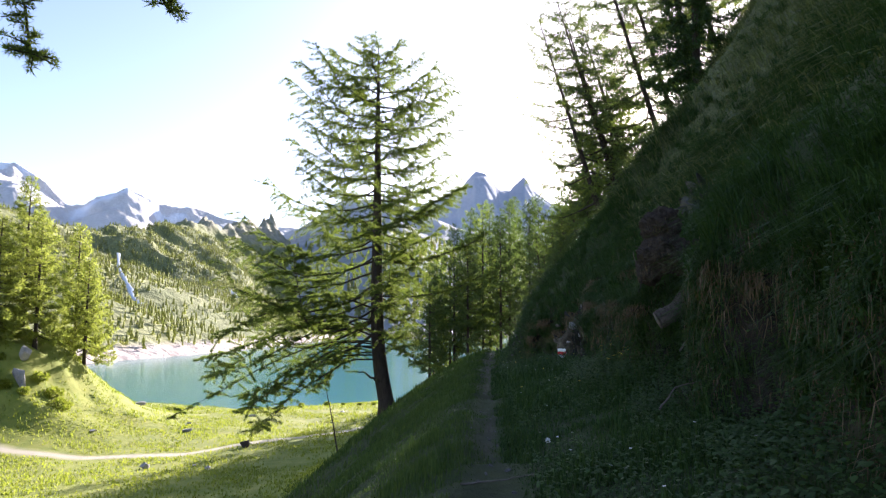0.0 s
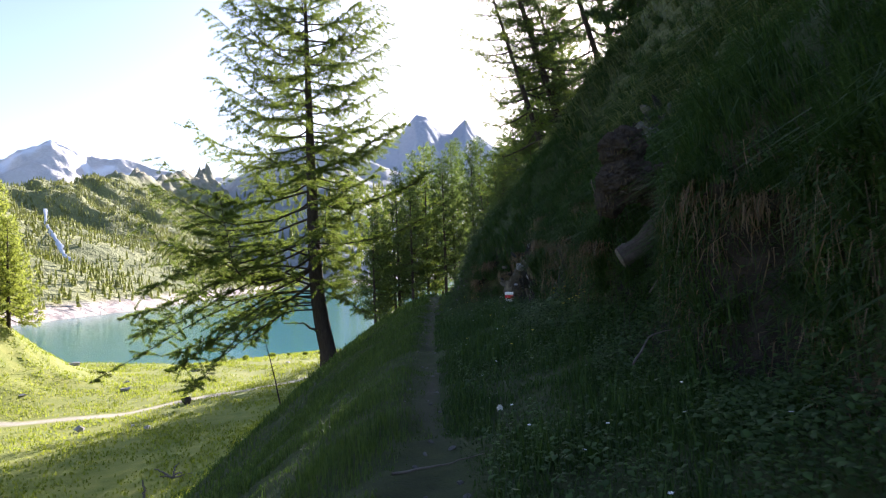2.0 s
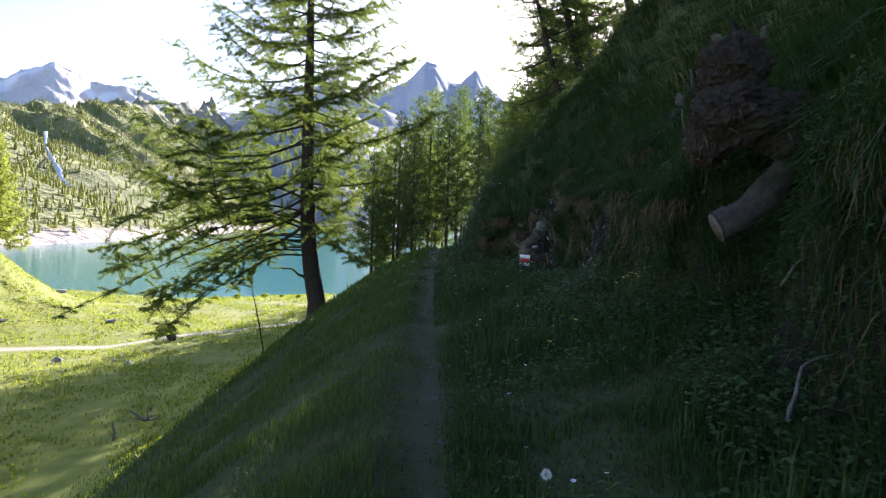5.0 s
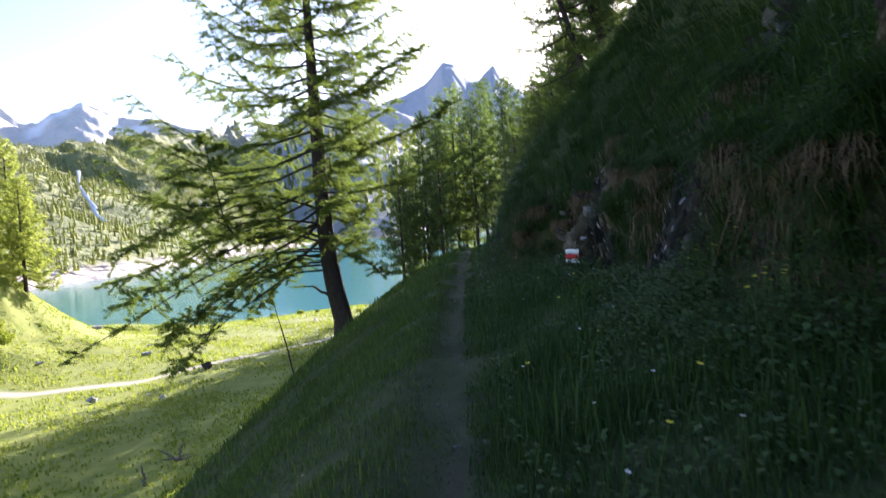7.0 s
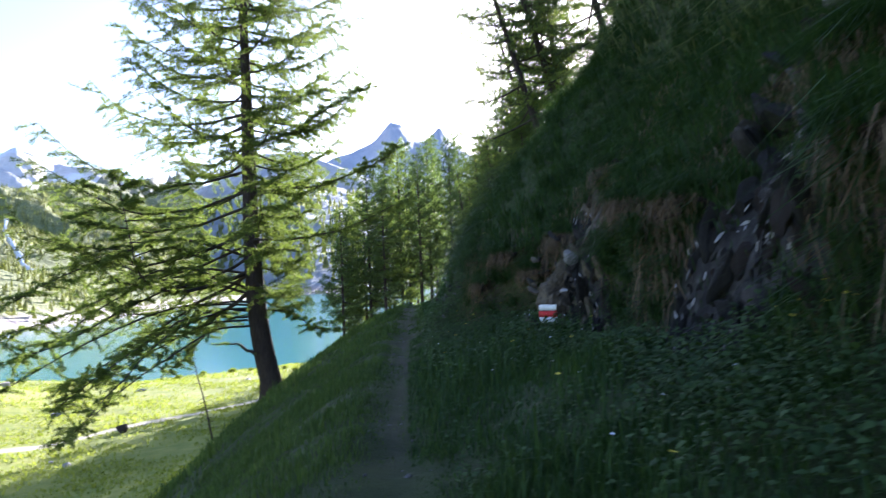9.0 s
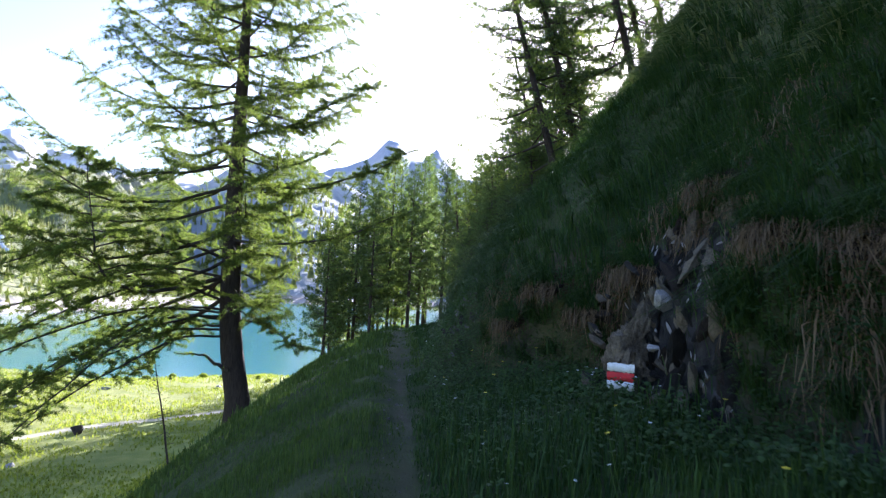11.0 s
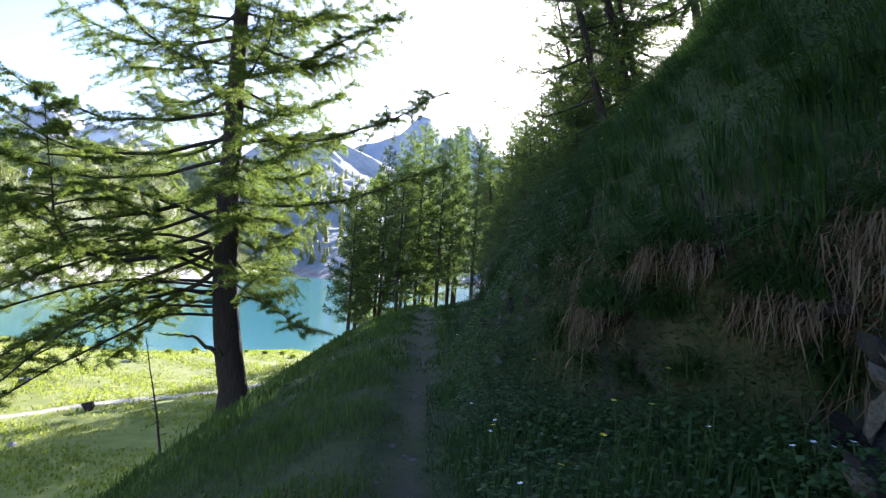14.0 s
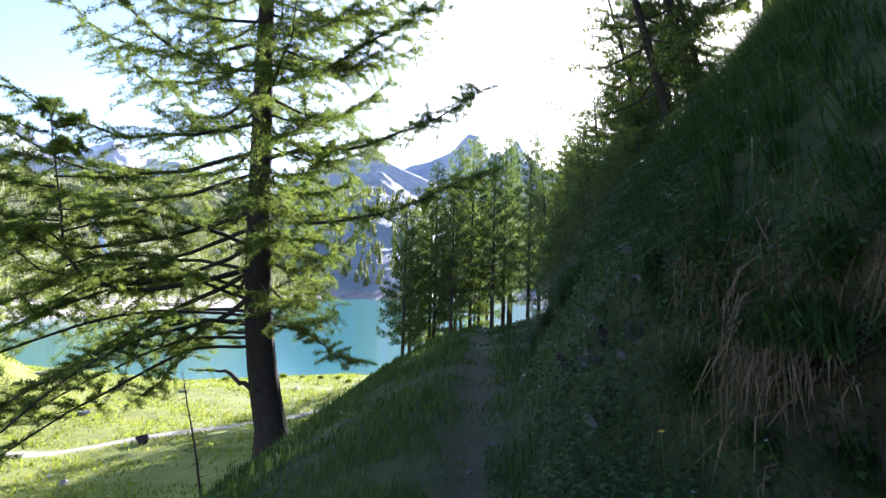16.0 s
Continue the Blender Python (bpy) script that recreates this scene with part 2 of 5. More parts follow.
def spaced(*runs):
    out = []
    for a, b, s in runs:
        out += list(np.arange(a, b, s))
    return np.array(out + [runs[-1][1]])


# ---------------------------------------------------------------- materials
def make_ground():
    m, t, p = material("turf", 0.9)
    soil, rock, dry = attr(t, "soil"), attr(t, "rock"), attr(t, "dry")
    n1, n2, n3 = noise_tex(t, 0.35), noise_tex(t, 5.0), noise_tex(t, 40.0)
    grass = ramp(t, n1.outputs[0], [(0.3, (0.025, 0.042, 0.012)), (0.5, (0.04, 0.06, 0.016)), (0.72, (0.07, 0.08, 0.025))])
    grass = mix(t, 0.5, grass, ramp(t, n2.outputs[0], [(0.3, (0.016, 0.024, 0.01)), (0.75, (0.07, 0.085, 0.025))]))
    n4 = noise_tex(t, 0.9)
    # yellow-green meadow turf, its tones raised to carry the sunlight
    sunny_pasture = ramp(t, n1.outputs[0], [(0.3, (0.17, 0.21, 0.025)), (0.5, (0.23, 0.26, 0.035)), (0.72, (0.31, 0.31, 0.06))])
    sunny_pasture = mix(t, 0.45, sunny_pasture, ramp(t, n4.outputs[0], [(0.3, (0.10, 0.15, 0.02)), (0.75, (0.36, 0.34, 0.08))]))
    # upper bank turf lifted to a paler olive, standing in for sun glare
    grass = mix(t, attr(t, "hay_and_glare"), grass, ramp(t, n2.outputs[0], [(0.3, (0.07, 0.08, 0.03)), (0.75, (0.18, 0.18, 0.08))]))
    grass = mix(t, attr(t, "sunny_pasture"), grass, sunny_pasture)
    hay_and_glare = ramp(t, n2.outputs[0], [(0.3, (0.035, 0.026, 0.015)), (0.7, (0.12, 0.09, 0.05))])
    earth = ramp(t, n3.outputs[0], [(0.3, (0.035, 0.03, 0.023)), (0.7, (0.12, 0.10, 0.078))])
    earth = mix(t, attr(t, "sunny_pasture"), earth, (0.48, 0.42, 0.33))
    stone = ramp(t, n2.outputs[0], [(0.35, (0.012, 0.011, 0.011)), (0.6, (0.05, 0.045, 0.042)), (0.78, (0.16, 0.15, 0.145))])
    col = mix(t, dry, grass, hay_and_glare)
    col = mix(t, rock, col, stone)
    col = mix(t, soil, col, earth)
    # raw earth of the hollows, toned near black to carry their shade
    col = mix(t, attr(t, "raw_shade"), col, ramp(t, n2.outputs[0], [(0.3, (0.008, 0.006, 0.005)), (0.7, (0.04, 0.03, 0.023))]))
    t.links.new(col, p.inputs["Base Color"])
    bump(t, p, mix(t, 0.5, n2.outputs[0], n3.outputs[0]), 0.7, 0.06)
    return m


TURF = make_ground()
BARK = simple("larch_bark", (0.028, 0.02, 0.016), (0.10, 0.075, 0.06), 3.0, 0.95, 0.9, 0.05, (6, 6, 1.2))
TWIG = simple("twig_bark", (0.035, 0.026, 0.02), (0.10, 0.08, 0.062), 8.0, 0.95)
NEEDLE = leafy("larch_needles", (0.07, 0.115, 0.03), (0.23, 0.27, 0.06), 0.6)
# brighter copy of the larch needles, the knoll's sunlight put into the tone
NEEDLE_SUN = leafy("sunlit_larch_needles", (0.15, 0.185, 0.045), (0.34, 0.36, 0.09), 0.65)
NEEDLE_DARK = leafy("spruce_needles", (0.02, 0.045, 0.015), (0.06, 0.10, 0.03), 0.3)
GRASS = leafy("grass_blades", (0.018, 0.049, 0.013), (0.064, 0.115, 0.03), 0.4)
# bank grass again, lighter: the slope's extra light put into the tone
GRASS_LIT = leafy("lit_slope_grass", (0.032, 0.068, 0.016), (0.10, 0.148, 0.04), 0.45)
# darker copy of the larch needles, standing for crowns seen against the light
NEEDLE_BACKLIT = leafy("backlit_larch_needles", (0.045, 0.08, 0.03), (0.16, 0.205, 0.065), 0.5)
# hill blades paler than the bank's, with a veil of glare in the colour
HILL = leafy("glare_hill_grass", (0.075, 0.098, 0.04), (0.225, 0.245, 0.11), 0.4)
# meadow blades far brighter than the bank's: sunlight put into their tone
MEADOW = leafy("sunny_pasture_blades", (0.14, 0.18, 0.02), (0.30, 0.32, 0.06), 0.55)
HAY = leafy("dry_grass", (0.08, 0.052, 0.028), (0.25, 0.175, 0.105), 0.3)

# ---------------------------------------------------------------- ground
def build_ground():
    offs = spaced((-900, -200, 60), (-200, -60, 8), (-60, -14, 0.8), (-14, -3, 0.3), (-3, 1.5, 0.12), (1.5, 5.0, 0.07), (5.0, 9, 0.2), (9, 30, 0.8), (30, 120, 6), (120, 1500, 60))
    ys = spaced((-200, -30, 12), (-30, -4, 1.0), (-4, 26, 0.16), (26, 50, 0.3), (50, 110, 0.6), (110, 140, 1.5), (140, 420, 10), (420, 3000, 90))
    O, Y = np.meshgrid(offs, ys)
    bend = np.clip(1 - (np.abs(O) - 12) / 60, 0, 1)
    X = O + path_x(Y) * bend
    Z, L = land(X, Y)
    n, mcols = O.shape
    V = np.stack([X + L, Y, Z], -1).reshape(-1, 3)
    i, j = np.meshgrid(np.arange(n - 1), np.arange(mcols - 1), indexing="ij")
    F = np.stack([i * mcols + j, i * mcols + j + 1, (i + 1) * mcols + j + 1, (i + 1) * mcols + j], -1).reshape(-1, 4)
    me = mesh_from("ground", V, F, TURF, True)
    D = X - path_x(Y)
    soil = np.exp(-((D + 0.08 * wave(Y / 1.3, Y * 0)) / 0.09) ** 2) * np.clip(0.42 + 0.6 * fractal(X * 1.5, Y * 0.7, 2), 0, 1) * step(34, 25, Y) * np.interp(Y, [0, 15, 20], [0.55, 0.65, 1.0])
    # pale foot-track over the meadow
    knots = [-80, -46, -32, -24, -19, -11.5, -4.6, 6, 20]
    track_y = np.interp(X, knots, [62, 62, 61.5, 63.5, 69.5, 82, 96, 110, 122])
    grad = np.interp(X, knots, [0.0, 0.03, 0.1, 0.4, 1.2, 1.9, 2.0, 1.3, 0.8])
    soil = np.maximum(soil, np.exp(-((Y - track_y) / np.sqrt(1 + grad ** 2) / 0.85) ** 4) * (np.abs(X + 30) < 60) * (D < -8) * (Z < -8.2) * 0.9)
    up = np.gradient(Z, axis=1) / (np.gradient(X, axis=1) + 1e-6)
    rock = np.maximum(step(1.5, 2.3, up) * (D > 1.4) * (D < 4) * np.clip(0.5 + 0.9 * wave(X * 2, Y * 1.2), 0, 1), bare(D, Y))
    F0 = foot_at(Y)
    dry = (step(0.0, 0.3, D - F0) * (1 - step(0.6, 1.3, D - F0))) * np.clip(0.35 + 0.8 * wave(Y / 1.5, X * 2), 0, 1) * (1 - bare(D, Y))
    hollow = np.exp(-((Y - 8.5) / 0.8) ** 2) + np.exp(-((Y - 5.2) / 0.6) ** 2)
    raw_shade = np.clip(np.maximum(hollow, 0.8 * step(3.5, 4.5, Y) * step(8.5, 7.5, Y)), 0, 1) * step(-0.3, 0.05, D - F0) * (1 - step(0.5, 0.9, D - F0))
    # low meadow and knoll, where the turf takes the sunlit tones
    sunny_pasture = np.maximum(step(-5.5, -7.5, Z), (X < -34) * (Y < 120))
    for name, val in (("soil", soil), ("raw_shade", raw_shade), ("rock", rock), ("dry", dry), ("sunny_pasture", sunny_pasture), ("hay_and_glare", step(3.0, 5.5, D) * 0.8)):
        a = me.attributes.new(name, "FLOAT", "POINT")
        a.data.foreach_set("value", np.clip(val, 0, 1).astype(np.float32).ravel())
    ob = new("ground", me)
    return tagged(ob, "grassy alpine hillside with a narrow earth footpath above a meadow", "ground", kind="structure")


build_ground()


def build_lake():
    m, t, p = material("lake_water", 0.16)
    p.inputs["Base Color"].default_value = (0.008, 0.17, 0.155, 1)
    p.inputs["Specular IOR Level"].default_value = 0.5
    n = noise_tex(t, 0.25, 4)
    bump(t, p, n.outputs[0], 0.06, 0.3)
    xs, ys = spaced((-900, 900, 30)), spaced((80, 1100, 30))
    X, Y = np.meshgrid(xs, ys)
    i, j = np.meshgrid(np.arange(len(ys) - 1), np.arange(len(xs) - 1), indexing="ij")
    k = len(xs)
    F = np.stack([i * k + j, i * k + j + 1, (i + 1) * k + j + 1, (i + 1) * k + j], -1).reshape(-1, 4)
    ob = new("water", mesh_from("water", np.stack([X, Y, X * 0 + LAKE_Z], -1).reshape(-1, 3), F, m, True))
    tagged(ob, "turquoise mountain reservoir lake with calm water", "water", kind="structure")


build_lake()


# ---------------------------------------------------------------- mountains round the lake
def mountain_material(name, low_a, low_b, high_a, high_b, snow=0.0, line=(0.4, 0.6), shore=0.002):
    m, t, p = material(name, 0.95)
    h, sn = attr(t, "height"), attr(t, "snow")
    n1, n2 = noise_tex(t, 0.012, 8, 0.65), noise_tex(t, 0.08, 6, 0.65)
    low = ramp(t, n1.outputs[0], [(0.35, low_a), (0.65, low_b)])
    high = ramp(t, n2.outputs[0], [(0.35, high_a), (0.65, high_b)])
    add = t.nodes.new("ShaderNodeMath")
    add.operation = "MULTIPLY_ADD"
    t.links.new(n1.outputs[0], add.inputs[0])
    add.inputs[1].default_value = 0.5
    t.links.new(h, add.inputs[2])
    low = mix(t, ramp(t, h, [(shore * 0.7, (1, 1, 1)), (shore, (0, 0, 0))]), low, ramp(t, n2.outputs[0], [(0.35, (0.33, 0.27, 0.235)), (0.65, (0.52, 0.45, 0.40))]))
    col = mix(t, ramp(t, add.outputs[0], [(line[0] + 0.2, (0, 0, 0)), (line[1] + 0.2, (1, 1, 1))]), low, high)
    if snow:
        col = mix(t, sn, col, (0.85, 0.87, 0.9))
    t.links.new(col, p.inputs["Base Color"])
    bump(t, p, n2.outputs[0], 0.8, 6.0)
    return m


def mountain(name, crest, base_z, depth, mat, label, rough=0.16, snow_over=None, cell=1.0, seed=0.0, power=1.0, down=None):
    """A ridge: crest is rows of (x, y, z); the slope runs down towards the eye over depth metres."""
    c = np.array(crest, float)
    run = np.concatenate([[0], np.cumsum(np.linalg.norm(np.diff(c[:, :2], axis=0), axis=1))])
    nu, nv = int(240 * cell), int(90 * cell)
    s = np.linspace(0, run[-1], nu)
    cx, cy, cz = (np.interp(s, run, c[:, k]) for k in range(3))
    v = np.linspace(-0.35, 1, nv)
    U, W = np.meshgrid(np.arange(nu), v)
    way = np.stack([-cx, -cy], 1)
    way /= np.linalg.norm(way, axis=1)[:, None]
    if down:
        way = np.tile(np.array(down), (nu, 1))
    X = cx[None] + way[:, 0][None] * W * depth
    Y = cy[None] + way[:, 1][None] * W * depth
    drop = np.abs(W) ** power
    tall = (cz - base_z)[None]
    sc = depth
    rug = fractal(X / (sc * 0.22) + seed, Y / (sc * 0.22), 6, 0.55)
    ridge = 1 - np.abs(fractal(X / (sc * 0.35) + seed * 2, Y / (sc * 0.35) + 3, 4, 0.5))
    Z = base_z + tall * (1 - drop) + tall * rough * (rug + 0.8 * (ridge - 0.6)) * np.clip(1.1 - drop, 0, 1) * np.where(np.abs(W) < 0.02, 0.55, 1)
    V = np.stack([X, Y, Z], -1).reshape(-1, 3)
    i, j = np.meshgrid(np.arange(nv - 1), np.arange(nu - 1), indexing="ij")
    F = np.stack([i * nu + j, (i + 1) * nu + j, (i + 1) * nu + j + 1, i * nu + j + 1], -1).reshape(-1, 4)
    me = mesh_from(name, V, F, mat, False)
    hh = (Z - base_z) / max(tall.max(), 1)
    gz = np.abs(np.gradient(Z, axis=0))
    sn = step(0, 0.12, hh - (snow_over or 9) + 0.25 * fractal(X / (sc * 0.1), Y / (sc * 0.1) + 9, 4) )
    for nm, val in (("height", hh), ("snow", sn)):
        a = me.attributes.new(nm, "FLOAT", "POINT")
        a.data.foreach_set("value", np.clip(val, 0, 1).astype(np.float32).ravel())
    tagged(new(name, me), label, "mountain", kind="structure")
    return X, Y, Z


# mountain tones lifted pale, PEAKS also blue, to stand for haze
FOREST = mountain_material("wooded_slope", (0.15, 0.17, 0.065), (0.27, 0.275, 0.12), (0.25, 0.25, 0.14), (0.38, 0.35, 0.27), line=(0.7, 1.1), shore=0.026)
SCREE = mountain_material("hazy_grey_scree", (0.24, 0.27, 0.27), (0.36, 0.37, 0.37), (0.44, 0.43, 0.43), (0.62, 0.60, 0.58), line=(0.35, 0.7), shore=0.022)
SNOWY = mountain_material("hazy_snowy_rock", (0.58, 0.55, 0.50), (0.68, 0.64, 0.59), (0.62, 0.58, 0.55), (0.76, 0.73, 0.70), snow=1, line=(0.3, 0.6))
PEAKS = mountain_material("haze_blue_rock", (0.40, 0.43, 0.47), (0.48, 0.50, 0.53), (0.38, 0.41, 0.46), (0.50, 0.52, 0.56), snow=1, line=(0.3, 0.6))


def dir_at(px, slope, dist):
    """A place at that distance whose bearing is px to the right per unit ahead and slope up."""
    return (1.2 + px * dist, -0.8 + dist, 1.6 + slope * dist)


WOOD = mountain("mountain_west", [(x - 285, y + 90, z) for x, y, z in
    ((-190, 40, 120), (-150, 130, 110), (-114, 200, 104), (-110, 300, 102), (-104, 400, 100), (-105, 600, 106), (-120, 800, 130), (-140, 1000, 160), (-160, 1300, 212), (-175, 1500, 238), (-185, 1650, 245), (-185, 1780, 90))],
    -12, 300, FOREST, "sunlit mountain side with larch woods above a bare shore", 0.10, seed=2.0, power=0.9, cell=1.5, down=(0.95, -0.31))
NORTH = mountain("mountain_north", [dir_at(a, b, c) for a, b, c in
    ((-.42, .10, 2000), (-.3, .11, 1900), (-.22, .15, 1850), (-.17, .185, 1800), (-.1, .185, 1750), (-.05, .165, 1750), (0, .14, 1800), (.1, .14, 1800), (.25, .16, 1800), (.5, .26, 1700), (.9, .3, 1500))],
    -12, 1080, SCREE, "steep grey mountain side in the shade across the lake", 0.10, seed=5.0, power=0.9, cell=1.3)
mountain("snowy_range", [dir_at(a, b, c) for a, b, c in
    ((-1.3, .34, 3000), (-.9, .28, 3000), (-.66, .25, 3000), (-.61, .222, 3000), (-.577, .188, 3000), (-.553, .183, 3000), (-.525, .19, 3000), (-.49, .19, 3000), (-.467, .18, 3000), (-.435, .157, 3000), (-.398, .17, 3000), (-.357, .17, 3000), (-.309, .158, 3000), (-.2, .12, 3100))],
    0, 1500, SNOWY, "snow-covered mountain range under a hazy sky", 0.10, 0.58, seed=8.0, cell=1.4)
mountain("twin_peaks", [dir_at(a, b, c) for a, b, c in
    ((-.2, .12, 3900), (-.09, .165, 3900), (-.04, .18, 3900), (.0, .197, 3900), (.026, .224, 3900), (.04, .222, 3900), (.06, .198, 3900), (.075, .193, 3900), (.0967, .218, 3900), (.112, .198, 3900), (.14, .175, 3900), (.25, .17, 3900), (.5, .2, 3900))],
    0, 1600, PEAKS, "two distant peaks toned blue-grey for haze, with a little snow", 0.05, 1.2, seed=4.0)


def on_slope(grid, px, slope, forward=14.0):
    """The place on a mountain's near face that lies at that bearing."""
    X, Y, Z = (g.ravel() for g in grid)
    a, b = (X - 1.2) / (Y + 0.8), (Z - 1.6) / (Y + 0.8)
    err = (a - px) ** 2 + (b - slope) ** 2
    near = err < max(err.min() * 1.5, 0.005 ** 2)
    i = int(np.argmin(np.where(near, Y, 1e9)))
    p = np.array([X[i], Y[i], Z[i]])
    return p * (1 - forward / np.linalg.norm(p))


def build_waterfall(places, width, label):
    pts = np.array([on_slope(WOOD, a, b) for a, b in places])
    u = np.linspace(0, len(pts) - 1, 26)
    c = np.stack([np.interp(u, np.arange(len(pts)), pts[:, k]) for k in range(3)], 1)
    r = np.random.default_rng(5)
    w = width * (0.6 + 0.8 * r.uniform(0, 1, 26))
    c[:, 0] += r.normal(0, width * 0.2, 26)
    rows = np.stack([c - np.stack([w, w * 0, w * 0], 1), c + np.stack([w * 0, w * 0 - 2.0, w * 0], 1), c + np.stack([w, w * 0, w * 0], 1)], 1)
    i, j = np.meshgrid(np.arange(25), np.arange(2), indexing="ij")
    F = np.stack([i * 3 + j, i * 3 + j + 1, (i + 1) * 3 + j + 1, (i + 1) * 3 + j], -1).reshape(-1, 4)
    tagged(new("waterfall", mesh_from("waterfall", rows.reshape(-1, 3), F, FOAM, True)), label, "waterfall")


FOAM = simple("white_water", (0.7, 0.74, 0.78), (0.9, 0.92, 0.94), 0.2, 0.6)
build_waterfall([(-.497, .108), (-.49, .085), (-.478, .06), (-.472, .045), (-.462, .035)], 1.5, "white waterfall streaming down the wooded mountain side")
build_waterfall([(-.335, .062), (-.325, .052), (-.315, .044)], 2.0, "thin white waterfall low on the mountain side")


def conifer_stuff(grid, count, seed, low, high, tall, name, label, crop=None):
    """Far woods: small ragged conifers of stacked skirts, in one mesh."""
    r = np.random.default_rng(seed)
    X, Y, Z = grid
    n = 0
    pile = Pile()
    rows = X.shape[0]
    i = r.integers(int(rows * 0.2), rows - 1, count * 4)
    j = r.integers(0, X.shape[1] - 1, count * 4)
    x, y, z = X[i, j] + r.normal(0, 2, len(i)), Y[i, j] + r.normal(0, 2, len(i)), Z[i, j]
    keep = (z > low) & (z < high) & (fractal(x / 45, y / 45 + z / 30, 3) > r.uniform(-1.1, 0.35, len(x))) & (np.abs(x / y) < 0.9)
    x, y, z = x[keep][:count], y[keep][:count], z[keep][:count]
    m = len(x)
    h = tall * r.uniform(0.55, 1.25, m)
    ang = np.linspace(0, 2 * np.pi, 6, endpoint=False)
    vs, fs = [], []
    for lv, (z0, z1, w) in enumerate(((0.08, 0.55, 0.2), (0.32, 0.8, 0.15), (0.6, 1.0, 0.09))):
        a = ang[None] + r.uniform(0, 6, (m, 1))
        rad = h[:, None] * w * r.uniform(0.6, 1.3, (m, 6))
        ring = np.stack([x[:, None] + np.cos(a) * rad, y[:, None] + np.sin(a) * rad, z[:, None] + h[:, None] * (z0 + r.uniform(-0.05, 0.05, (m, 6)))], -1)
        tip = np.stack([x, y, z + h * z1], -1)[:, None]
        v = np.concatenate([ring, tip], 1).reshape(-1, 3)
        b = np.arange(m)[:, None, None] * 7
        k = np.arange(6)
        f = (b + np.stack([k, (k + 1) % 6, np.full(6, 6)], 1)[None]).reshape(-1, 3)
        pile.add(v, f)
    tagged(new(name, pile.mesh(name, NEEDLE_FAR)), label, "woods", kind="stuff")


# needle tones lifted towards the slope's own, to stand for haze
NEEDLE_FAR = leafy("hazy_far_conifers", (0.27, 0.285, 0.13), (0.40, 0.40, 0.195), 0.75, scale=0.02)
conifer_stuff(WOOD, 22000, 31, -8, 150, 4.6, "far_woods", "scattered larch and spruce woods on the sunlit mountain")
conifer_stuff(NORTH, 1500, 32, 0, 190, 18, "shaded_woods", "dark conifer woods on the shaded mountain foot")


